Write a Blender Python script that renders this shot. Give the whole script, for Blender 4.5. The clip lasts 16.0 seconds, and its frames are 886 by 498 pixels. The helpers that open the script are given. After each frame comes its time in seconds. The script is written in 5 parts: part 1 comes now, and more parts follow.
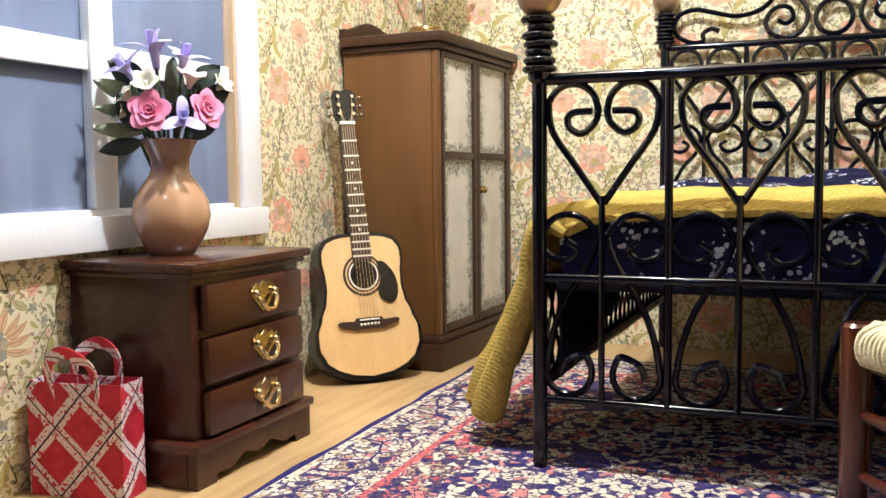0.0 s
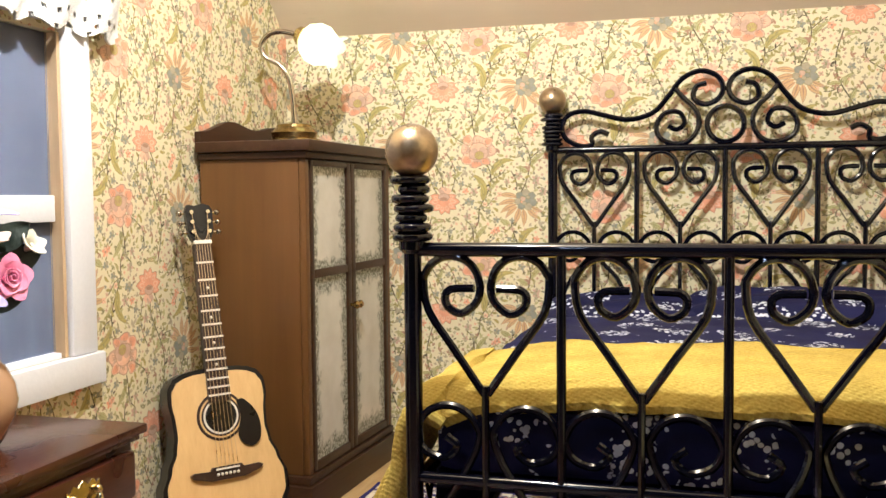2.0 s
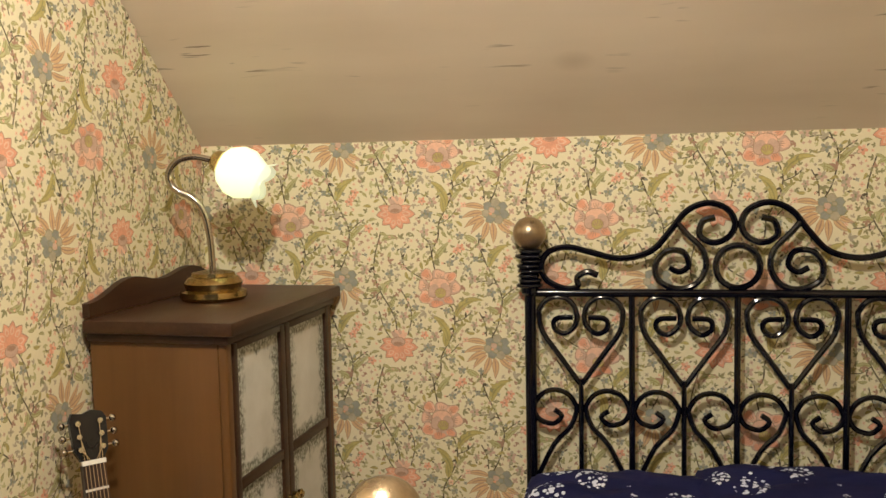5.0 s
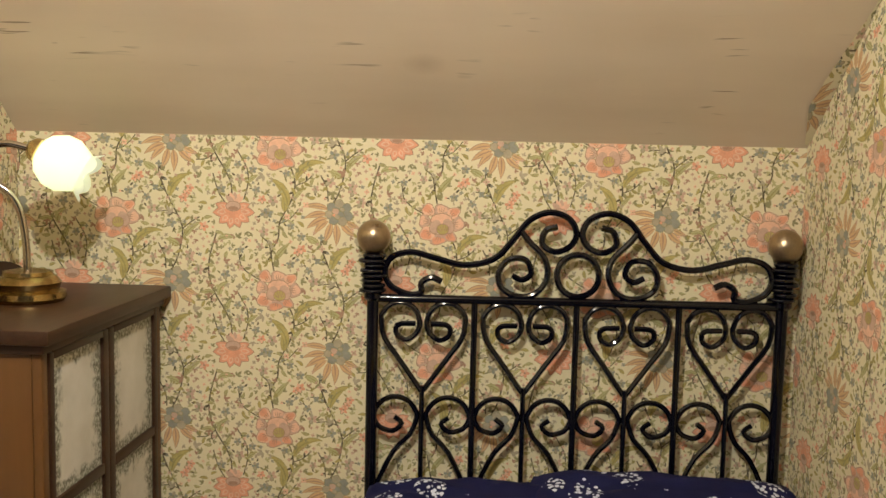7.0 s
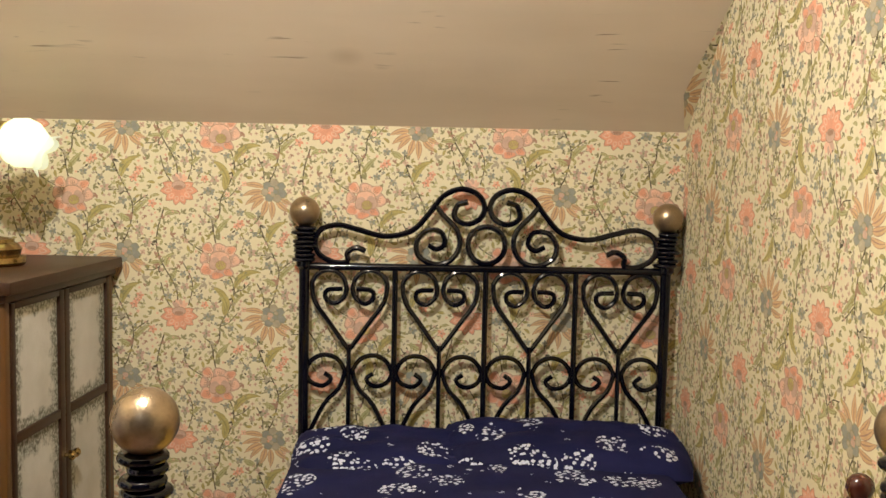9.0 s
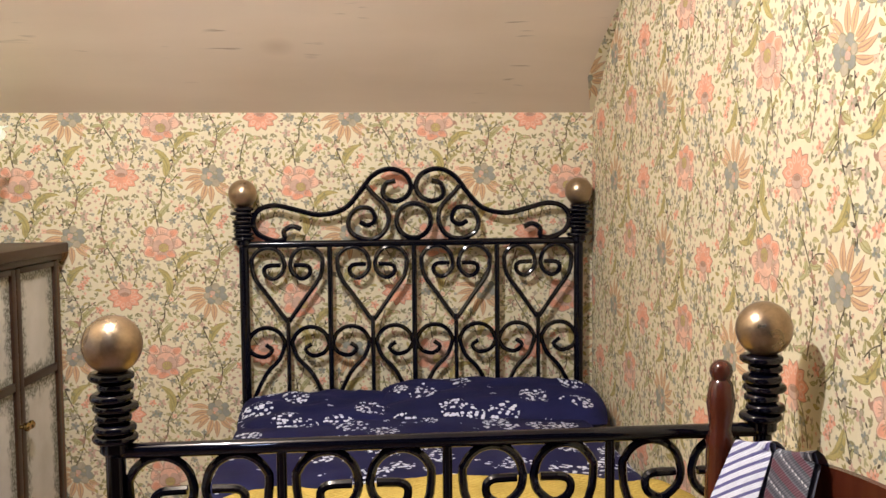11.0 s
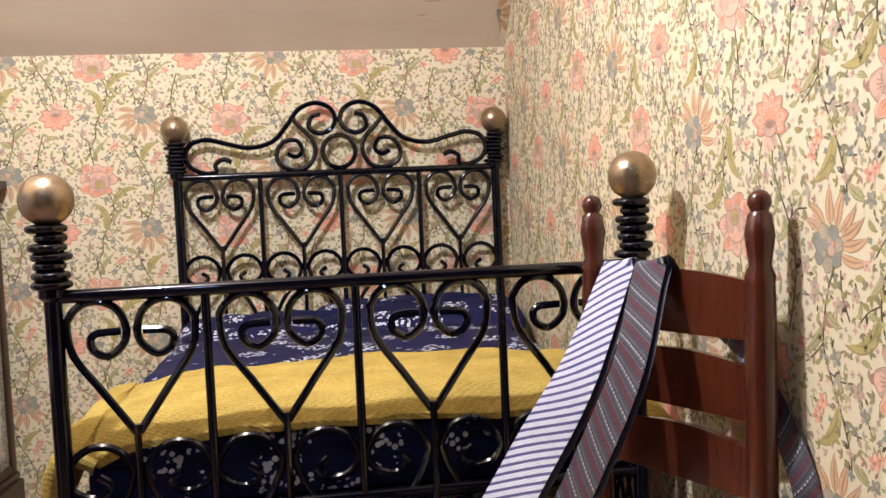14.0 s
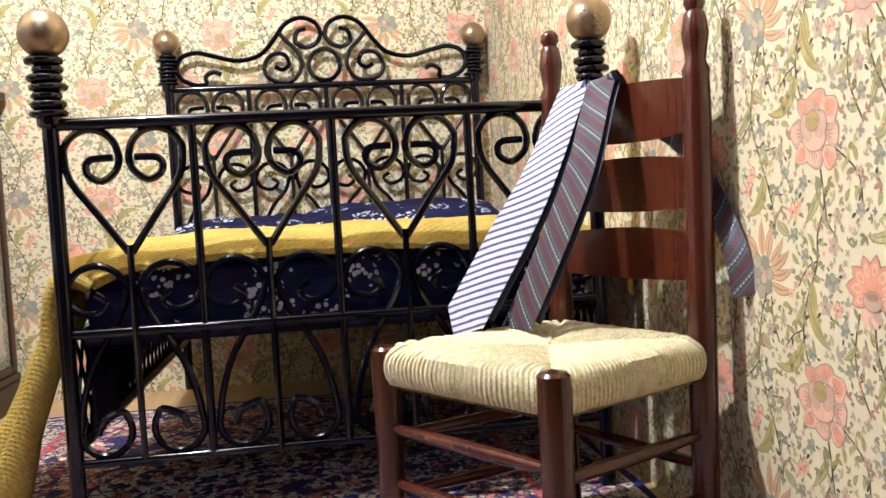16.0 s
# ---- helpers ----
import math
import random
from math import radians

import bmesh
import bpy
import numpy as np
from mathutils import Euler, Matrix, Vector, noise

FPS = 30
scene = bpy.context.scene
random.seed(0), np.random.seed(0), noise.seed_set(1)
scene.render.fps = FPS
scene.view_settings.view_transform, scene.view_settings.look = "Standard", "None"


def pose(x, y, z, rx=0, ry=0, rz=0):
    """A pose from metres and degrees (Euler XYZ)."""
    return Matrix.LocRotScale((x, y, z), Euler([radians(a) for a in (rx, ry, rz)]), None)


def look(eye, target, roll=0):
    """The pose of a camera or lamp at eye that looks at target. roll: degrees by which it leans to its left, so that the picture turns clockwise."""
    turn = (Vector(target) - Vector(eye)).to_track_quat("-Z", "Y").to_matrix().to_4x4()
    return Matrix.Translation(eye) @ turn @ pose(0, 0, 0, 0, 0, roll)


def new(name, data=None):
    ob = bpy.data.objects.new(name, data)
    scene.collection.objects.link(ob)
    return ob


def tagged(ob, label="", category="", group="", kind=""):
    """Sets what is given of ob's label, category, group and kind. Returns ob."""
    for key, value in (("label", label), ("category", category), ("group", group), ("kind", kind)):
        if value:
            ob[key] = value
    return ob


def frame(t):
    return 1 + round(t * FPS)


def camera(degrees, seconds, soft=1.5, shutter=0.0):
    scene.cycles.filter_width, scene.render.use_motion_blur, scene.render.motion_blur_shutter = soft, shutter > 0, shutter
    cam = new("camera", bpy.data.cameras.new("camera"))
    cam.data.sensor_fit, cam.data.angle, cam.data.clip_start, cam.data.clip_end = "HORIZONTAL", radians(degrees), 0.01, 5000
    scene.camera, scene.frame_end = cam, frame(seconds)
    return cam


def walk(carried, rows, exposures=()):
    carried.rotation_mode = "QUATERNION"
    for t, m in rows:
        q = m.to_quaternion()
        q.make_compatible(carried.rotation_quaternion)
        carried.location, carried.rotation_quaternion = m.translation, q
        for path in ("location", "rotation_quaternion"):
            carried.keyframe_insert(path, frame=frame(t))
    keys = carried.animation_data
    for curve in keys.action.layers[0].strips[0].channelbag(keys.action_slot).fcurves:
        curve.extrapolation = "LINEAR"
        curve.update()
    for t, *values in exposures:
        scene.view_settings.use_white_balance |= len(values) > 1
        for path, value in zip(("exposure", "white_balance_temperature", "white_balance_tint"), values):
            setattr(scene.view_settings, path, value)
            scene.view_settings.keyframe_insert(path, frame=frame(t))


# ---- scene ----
cam = camera(51.8, 16.0)
S = 1 / 12  # a doll's house room at one inch to the foot: lengths below are full-size metres, times S
PATH = [
    (0, (0.085, 0.071, 0.814), (-0.669, 1.916, 0.658), -0.6),
    (0.5, (0.071, 0.183, 0.86), (-0.646, 2.045, 0.718), -0.3),
    (1, (0.056, 0.251, 0.973), (-0.596, 2.137, 0.846), 0.0),
    (1.5, (0.044, 0.294, 1.099), (-0.529, 2.207, 0.984), 0.1),
    (2, (0.015, 0.454, 1.188), (-0.512, 2.38, 1.079), -0.5),
    (2.5, (-0.032, 0.588, 1.307), (-0.555, 2.514, 1.181), -0.9),
    (3, (-0.092, 0.753, 1.401), (-0.581, 2.687, 1.262), -1.3),
    (3.5, (-0.106, 0.809, 1.631), (-0.577, 2.746, 1.471), -1.9),
    (4, (-0.11, 0.955, 1.799), (-0.586, 2.89, 1.632), -2.3),
    (4.2, (-0.148, 1.006, 1.800), (-0.606, 2.951, 1.642), -2.2),
    (6.3, (-0.29, 1.241, 1.873), (-0.454, 3.226, 1.691), 0.7),
    (6.5, (-0.293, 1.242, 1.876), (-0.396, 3.231, 1.691), 0.9),
    (7, (-0.29, 1.236, 1.877), (-0.313, 3.227, 1.682), 1.3),
    (7.5, (-0.224, 1.105, 1.872), (-0.244, 3.096, 1.69), 0.9),
    (8, (-0.179, 1.005, 1.865), (-0.175, 2.997, 1.685), 0.7),
    (8.5, (-0.12, 0.912, 1.815), (-0.097, 2.904, 1.646), 1.1),
    (11, (-0.098, 0.525, 1.616), (0.09, 2.511, 1.486), -0.5),
    (11.5, (-0.072, 0.464, 1.573), (0.14, 2.449, 1.464), -0.6),
    (12, (-0.042, 0.45, 1.477), (0.173, 2.435, 1.36), -0.9),
    (12.5, (-0.022, 0.335, 1.484), (0.211, 2.317, 1.358), -1.4),
    (13, (-0.027, 0.279, 1.434), (0.232, 2.258, 1.308), -1.7),
    (13.5, (-0.016, 0.219, 1.4), (0.265, 2.195, 1.282), -2.3),
    (14, (-0.018, 0.246, 1.272), (0.275, 2.221, 1.153), -2.5),
    (14.5, (0.007, 0.198, 1.155), (0.295, 2.173, 1.02), -2.8),
    (15, (0.012, 0.131, 1.077), (0.305, 2.105, 0.946), -2.9),
    (15.5, (0.012, 0.082, 0.969), (0.304, 2.057, 0.854), -2.9),
    (16, (0.006, 0.044, 0.842), (0.302, 2.018, 0.727), -3.1),
]
EXPOSURES = [(0, 0.61, 5250, 8), (1.5, 0.51, 5500, 8), (2.5, 0.12, 5900, 9), (3.5, -0.12, 6150, 8), (4.2, -0.40, 6250, 8), (6.3, -0.58, 6250, 6), (8.5, -0.45, 6100, 7), (11, -0.24, 5600, 16), (12.5, -0.16, 5430, 21), (14, -0.04, 5330, 20), (15.2, 0.36, 5180, 12), (16, 0.49, 5150, 12)]
walk(cam, [(t, look(Vector(eye) * S, Vector(target) * S, roll)) for t, eye, target, roll in PATH], EXPOSURES)


# ---- light ----
world = bpy.data.worlds.new("world")
scene.world = world
world.use_nodes = True
world.node_tree.nodes["Background"].inputs[0].default_value = (0.75, 0.82, 1.0, 1)
world.node_tree.nodes["Background"].inputs[1].default_value = 0.003


def lamp(name, kind, loc, watts, colour, size):
    data = bpy.data.lights.new(name, kind)
    data.energy, data.color = watts * S * S, colour
    if kind == "AREA":
        data.shape, data.size = "SQUARE", size * S
    else:
        data.shadow_soft_size = size * S
    ob = new(name, data)
    ob.matrix_basis = Matrix.Translation(Vector(loc) * S)
    return ob


ROOM_LAMP = lamp("ceiling_bulb", "POINT", (-0.68, 2.08, 2.92), 222, (1.0, 0.95, 0.865), 0.04)
FRONT_LAMP = lamp("room_lamp", "AREA", (-0.72, -0.5, 3.35), 7, (0.66, 0.77, 1.0), 0.16)
FRONT_LAMP.matrix_basis = look(Vector((-0.72, -0.5, 3.35)) * S, Vector((-0.4, 2.5, 0.8)) * S)

# ---- materials ----


class Graph:
    """Short hand for node materials; positions are in full-size metres."""

    def __init__(self, name):
        self.mat = bpy.data.materials.new(name)
        self.mat.use_nodes = True
        self.tree = self.mat.node_tree
        self.bsdf = self.tree.nodes["Principled BSDF"]
        self.coord = self.node("ShaderNodeTexCoord")
        self.pos = self.vec("SCALE", self.coord.outputs["Object"], scale=1 / S)
        self.uv = self.coord.outputs["UV"]

    def node(self, kind):
        return self.tree.nodes.new(kind)

    def put(self, socket, value):
        if isinstance(value, bpy.types.NodeSocket):
            self.tree.links.new(value, socket)
        elif isinstance(value, (tuple, list)) and len(value) == 3 and socket.type == "RGBA":
            socket.default_value = (*value, 1)
        else:
            socket.default_value = value

    def vec(self, op, a, b=None, scale=None):
        n = self.node("ShaderNodeVectorMath")
        n.operation = op
        self.put(n.inputs[0], a)
        if b is not None:
            self.put(n.inputs[1], b)
        if scale is not None:
            self.put(n.inputs["Scale"], scale)
        return n.outputs["Value"] if op in ("LENGTH", "DISTANCE", "DOT_PRODUCT") else n.outputs["Vector"]

    def math(self, op, a, b=0.0, c=0.0):
        n = self.node("ShaderNodeMath")
        n.operation = op
        self.put(n.inputs[0], a)
        self.put(n.inputs[1], b)
        self.put(n.inputs[2], c)
        return n.outputs[0]

    def xyz(self, v):
        n = self.node("ShaderNodeSeparateXYZ")
        self.put(n.inputs[0], v)
        return n.outputs

    def noise(self, scale, detail=3.0, at=None, rough=0.55):
        n = self.node("ShaderNodeTexNoise")
        self.put(n.inputs["Vector"], self.pos if at is None else at)
        n.inputs["Scale"].default_value, n.inputs["Detail"].default_value, n.inputs["Roughness"].default_value = scale, detail, rough
        return n.outputs["Fac"], n.outputs["Color"]

    def voronoi(self, scale, at=None, feature="F1"):
        n = self.node("ShaderNodeTexVoronoi")
        n.feature = feature
        self.put(n.inputs["Vector"], self.pos if at is None else at)
        n.inputs["Scale"].default_value = scale
        return n.outputs

    def ramp(self, fac, stops, constant=False):
        n = self.node("ShaderNodeValToRGB")
        n.color_ramp.interpolation = "CONSTANT" if constant else "LINEAR"
        while len(n.color_ramp.elements) < len(stops):
            n.color_ramp.elements.new(0.5)
        for e, (p, c) in zip(n.color_ramp.elements, stops):
            e.position, e.color = p, (*c, 1)
        self.put(n.inputs[0], fac)
        return n.outputs[0]

    def mix(self, fac, a, b, blend="MIX"):
        n = self.node("ShaderNodeMix")
        n.data_type, n.blend_type = "RGBA", blend
        self.put(n.inputs[0], fac)
        self.put(n.inputs[6], a)
        self.put(n.inputs[7], b)
        return n.outputs[2]

    def step(self, v, low, high):
        n = self.node("ShaderNodeMapRange")
        self.put(n.inputs[0], v)
        n.inputs[1].default_value, n.inputs[2].default_value = low, high
        return n.outputs[0]

    def bump(self, height, strength, depth=0.01):
        n = self.node("ShaderNodeBump")
        n.inputs["Strength"].default_value, n.inputs["Distance"].default_value = strength, depth * S
        self.put(n.inputs["Height"], height)
        self.put(self.bsdf.inputs["Normal"], n.outputs[0])

    def done(self, colour, rough=0.5, metal=0.0, coat=0.0, spec=0.5):
        self.put(self.bsdf.inputs["Base Color"], colour)
        self.put(self.bsdf.inputs["Roughness"], rough)
        self.bsdf.inputs["Metallic"].default_value = metal
        self.bsdf.inputs["Coat Weight"].default_value = coat
        self.bsdf.inputs["Coat Roughness"].default_value = 0.08
        self.bsdf.inputs["Specular IOR Level"].default_value = spec
        return self.mat


def plain(name, colour, rough=0.5, metal=0.0, var=0.25, scale=9.0, fine=70.0, bump=0.15, coat=0.0, spec=0.5):
    """Paint, metal, clay or cloth with mottling at two scales."""
    g = Graph(name)
    a, b = g.noise(scale)[0], g.noise(fine, 4)[0]
    m = g.math("ADD", g.math("MULTIPLY", a, 0.6), g.math("MULTIPLY", b, 0.4))
    dark = tuple(c * (1 - var) for c in colour)
    light = tuple(min(1, c * (1 + var * 0.6)) for c in colour)
    col = g.ramp(m, [(0.3, dark), (0.7, light)])
    if bump:
        g.bump(b, bump)
    return g.done(col, g.math("MULTIPLY", rough, g.math("ADD", 0.6, g.math("MULTIPLY", a, 0.8))), metal, coat, spec)


def wood(name, dark, light, rough=0.35, axis=2, coat=0.3, ring=14.0, bump=0.12, spec=0.5):
    """Wood with long grain along one axis."""
    g = Graph(name)
    stretch = [ring, ring, ring]
    stretch[axis] = ring * 0.09
    at = g.vec("MULTIPLY", g.pos, tuple(stretch))
    a, b = g.noise(1.0, 5, at, 0.65)[0], g.noise(5.0, 3, at)[0]
    c = g.noise(2.2)[0]
    m = g.math("ADD", g.math("ADD", g.math("MULTIPLY", a, 0.55), g.math("MULTIPLY", b, 0.25)), g.math("MULTIPLY", c, 0.2))
    g.bump(b, bump, 0.004)
    return g.done(g.ramp(m, [(0.32, dark), (0.68, light)]), g.math("ADD", rough - 0.06, g.math("MULTIPLY", c, 0.12)), 0, coat, spec)


PAPER = plain("wallpaper", (0.75, 0.67, 0.44), 0.75, var=0.07, scale=2.5, fine=90, bump=0.08, spec=0.25)
INK = {
    "coral": plain("coral_ink", (0.76, 0.36, 0.22), 0.75, var=0.2, scale=30, fine=160, bump=0, spec=0.25),
    "rose": plain("rose_ink", (0.80, 0.50, 0.34), 0.75, var=0.2, scale=30, fine=160, bump=0, spec=0.25),
    "mauve": plain("mauve_ink", (0.42, 0.25, 0.16), 0.75, var=0.2, scale=30, fine=160, bump=0, spec=0.25),
    "gold": plain("gold_ink", (0.50, 0.40, 0.14), 0.75, var=0.25, scale=30, fine=160, bump=0, spec=0.25),
    "olive": plain("olive_ink", (0.36, 0.30, 0.11), 0.75, var=0.25, scale=30, fine=160, bump=0, spec=0.25),
    "vine": plain("vine_ink", (0.115, 0.09, 0.05), 0.75, var=0.2, scale=30, fine=160, bump=0, spec=0.25),
    "sage": plain("sage_ink", (0.31, 0.275, 0.135), 0.75, var=0.25, scale=30, fine=160, bump=0, spec=0.25),
    "grey": plain("grey_ink", (0.46, 0.385, 0.26), 0.75, var=0.25, scale=30, fine=160, bump=0, spec=0.25),
    "blue": plain("blue_ink", (0.31, 0.305, 0.24), 0.75, var=0.25, scale=30, fine=160, bump=0, spec=0.25),
    "dusk": plain("dusk_pink_ink", (0.60, 0.40, 0.29), 0.75, var=0.2, scale=30, fine=160, bump=0, spec=0.25),
    "sage2": plain("pale_sage_ink", (0.50, 0.455, 0.22), 0.75, var=0.25, scale=30, fine=160, bump=0, spec=0.25),
    "tan": plain("tan_ink", (0.66, 0.43, 0.22), 0.75, var=0.2, scale=30, fine=160, bump=0, spec=0.25),
}


def plywood():
    g = Graph("ceiling_plywood")
    a = g.noise(1.0, 4, g.vec("MULTIPLY", g.pos, (0.7, 4.5, 4.5)), 0.5)[0]
    b = g.noise(1.3, 2)[0]
    col = g.ramp(g.math("ADD", g.math("MULTIPLY", a, 0.5), g.math("MULTIPLY", b, 0.5)), [(0.32, (0.57, 0.46, 0.33)), (0.66, (0.70, 0.585, 0.44))])
    wavy = g.vec("ADD", g.pos, g.vec("SCALE", g.noise(2.5)[1], scale=0.05))
    streak = g.noise(1.0, 1, g.vec("MULTIPLY", wavy, (4.0, 70.0, 45.0)))[0]
    rare = g.noise(2.6, 1)[0]
    mark = g.math("MULTIPLY", g.step(streak, 0.66, 0.71), g.step(rare, 0.56, 0.63))
    col = g.mix(g.math("MULTIPLY", mark, 0.75), col, (0.15, 0.10, 0.06))
    knot = g.voronoi(2.3, g.vec("MULTIPLY", g.pos, (0.8, 1.2, 1.2)))
    halo = g.math("MULTIPLY", g.step(knot["Distance"], 0.14, 0.02), g.math("LESS_THAN", g.xyz(knot["Color"])[0], 0.5))
    col = g.mix(g.math("MULTIPLY", halo, 0.32), col, (0.30, 0.20, 0.12))
    g.bump(a, 0.12, 0.006)
    return g.done(col, 0.5)


PLY = plywood()
BARE = wood("bare_wood", (0.42, 0.28, 0.15), (0.58, 0.42, 0.25), 0.6, 2, 0)


def floorboards():
    g = Graph("floor_veneer")
    at = g.vec("MULTIPLY", g.pos, (22.0, 1.6, 22.0))
    a, b = g.noise(1.0, 5, at, 0.7)[0], g.noise(2.0)[0]
    m = g.math("ADD", g.math("MULTIPLY", a, 0.65), g.math("MULTIPLY", b, 0.35))
    g.bump(a, 0.3, 0.004)
    return g.done(g.ramp(m, [(0.34, (0.36, 0.22, 0.085)), (0.5, (0.50, 0.33, 0.14)), (0.66, (0.60, 0.42, 0.20))]), 0.5, 0, 0.1)


FLOOR = floorboards()


def rug_weave():
    g = Graph("woven_rug")
    p = g.pos
    warped = g.vec("ADD", p, g.vec("SCALE", g.noise(9.0)[1], scale=0.07))
    x, y = g.xyz(p)[0], g.xyz(p)[1]
    d = g.math("MINIMUM", g.math("MINIMUM", g.math("ADD", x, RUG_X), g.math("SUBTRACT", RUG_X, x)), g.math("SUBTRACT", RUG_Y, y))
    d = g.math("MINIMUM", d, g.math("ADD", y, RUG_Y))
    navy, cream, pink, red, tan = (0.025, 0.02, 0.12), (0.68, 0.60, 0.46), (0.62, 0.22, 0.20), (0.50, 0.07, 0.08), (0.45, 0.34, 0.20)
    cell = g.xyz(g.voronoi(36.0, warped)["Color"])
    spot = g.xyz(g.voronoi(85.0)["Color"])
    edge = g.voronoi(9.0, warped, "DISTANCE_TO_EDGE")["Distance"]
    border = g.ramp(cell[0], [(0, cream), (0.36, tan), (0.5, (0.70, 0.64, 0.55)), (0.74, pink), (0.84, navy)], True)
    border = g.mix(g.math("LESS_THAN", edge, 0.045), border, navy)
    border = g.mix(g.math("MULTIPLY", g.math("LESS_THAN", spot[1], 0.26), 0.8), border, (0.10, 0.07, 0.10))
    guard = g.ramp(spot[0], [(0, cream), (0.45, tan), (0.62, navy), (0.78, (0.66, 0.60, 0.5))], True)
    stripe = g.mix(g.math("LESS_THAN", spot[0], 0.2), (0.58, 0.12, 0.12), pink)
    inner = g.ramp(cell[1], [(0, cream), (0.33, pink), (0.5, red), (0.62, tan), (0.78, navy)], True)
    inner = g.mix(g.math("LESS_THAN", spot[2], 0.3), inner, (0.09, 0.06, 0.09))
    patch = g.noise(3.2, 2, warped)[0]
    field = g.ramp(cell[2], [(0, cream), (0.4, (0.7, 0.62, 0.5)), (0.55, pink), (0.7, navy)], True)
    field = g.mix(g.math("GREATER_THAN", patch, 0.60), field, navy)
    field = g.mix(g.math("LESS_THAN", spot[1], 0.16), field, (0.10, 0.08, 0.14))
    col = g.mix(g.math("GREATER_THAN", d, 0.022), navy, guard)
    col = g.mix(g.math("GREATER_THAN", d, 0.05), col, border)
    col = g.mix(g.math("GREATER_THAN", d, 0.235), col, guard)
    col = g.mix(g.math("GREATER_THAN", d, 0.275), col, stripe)
    col = g.mix(g.math("GREATER_THAN", d, 0.30), col, inner)
    col = g.mix(g.math("GREATER_THAN", d, 0.44), col, field)
    outline = g.voronoi(36.0, warped, "DISTANCE_TO_EDGE")["Distance"]
    col = g.mix(g.math("MULTIPLY", g.math("LESS_THAN", outline, 0.055), g.math("GREATER_THAN", d, 0.05)), col, (0.07, 0.05, 0.10))
    weave = g.noise(140.0, 2)[0]
    col = g.mix(0.25, col, g.ramp(weave, [(0.3, (0.1, 0.08, 0.08)), (0.7, (0.8, 0.75, 0.68))]), "OVERLAY")
    g.bump(weave, 0.5, 0.008)
    return g.done(col, 0.9, spec=0.15)


RUG_X, RUG_Y = 1.07, 1.55
RUG = rug_weave()
IRON = plain("black_enamel", (0.0025, 0.0025, 0.006), 0.065, var=0.2, bump=0.02, coat=0.0, spec=0.42)
BALL = plain("brushed_gold_ball", (0.38, 0.28, 0.17), 0.30, 0.85, var=0.3, scale=14, fine=120, bump=0.1)
BRASS = plain("brass", (0.66, 0.52, 0.26), 0.20, 1.0, var=0.2, bump=0.05)
BRONZE = plain("antique_brass", (0.40, 0.28, 0.11), 0.20, 1.0, var=0.4, bump=0.05)
CHROME = plain("chrome", (0.50, 0.44, 0.37), 0.13, 1.0, var=0.1, bump=0)
WARDROBE = wood("brown_wardrobe_wood", (0.078, 0.034, 0.010), (0.172, 0.081, 0.023), 0.36, 2, 0.15, 2.6, spec=0.3)
WARDROBE_DARK = wood("dark_wardrobe_wood", (0.024, 0.010, 0.0045), (0.058, 0.026, 0.011), 0.42, 1, 0.05, spec=0.28)
MAHOGANY = wood("mahogany", (0.036, 0.010, 0.005), (0.060, 0.017, 0.008), 0.28, 1, 0.20, 18, spec=0.4)
CHAIR = wood("red_brown_chair_wood", (0.042, 0.008, 0.0045), (0.098, 0.022, 0.008), 0.20, 2, 0.35)
WHITE = plain("white_paint", (0.78, 0.78, 0.80), 0.45, var=0.06, scale=3, bump=0.1)
SPRUCE = wood("spruce_top", (0.62, 0.38, 0.15), (0.74, 0.50, 0.22), 0.35, 2, 0.3, 26)
BLACK = plain("black_lacquer", (0.008, 0.006, 0.006), 0.30, var=0.2, bump=0.03, spec=0.35)
ROSEWOOD = wood("rosewood", (0.018, 0.008, 0.006), (0.045, 0.018, 0.011), 0.4, 2, 0.1)
IVORY = plain("ivory_plastic", (0.75, 0.70, 0.60), 0.4, var=0.1, bump=0)
STRING = plain("guitar_string", (0.60, 0.45, 0.28), 0.3, 0.9, var=0.1, bump=0)


def knit():
    g = Graph("yellow_knit")
    p = g.xyz(g.pos)
    along = g.math("SINE", g.math("MULTIPLY", g.math("ADD", p[1], g.math("MULTIPLY", p[2], 0.6)), 330.0))
    across = g.math("SINE", g.math("MULTIPLY", g.math("ADD", p[0], p[2]), 250.0))
    stitch = g.math("MULTIPLY", along, across)
    fuzz, big = g.noise(160.0, 3)[0], g.noise(7.0)[0]
    m = g.math("ADD", g.math("MULTIPLY", stitch, 0.06), g.math("ADD", g.math("MULTIPLY", fuzz, 0.5), g.math("MULTIPLY", big, 0.35)))
    g.bump(g.math("ADD", g.math("MULTIPLY", stitch, 0.5), g.math("MULTIPLY", fuzz, 1.6)), 0.4, 0.006)
    return g.done(g.ramp(m, [(0.22, (0.27, 0.18, 0.026)), (0.62, (0.61, 0.46, 0.11))]), 0.9, spec=0.1)


KNIT = knit()


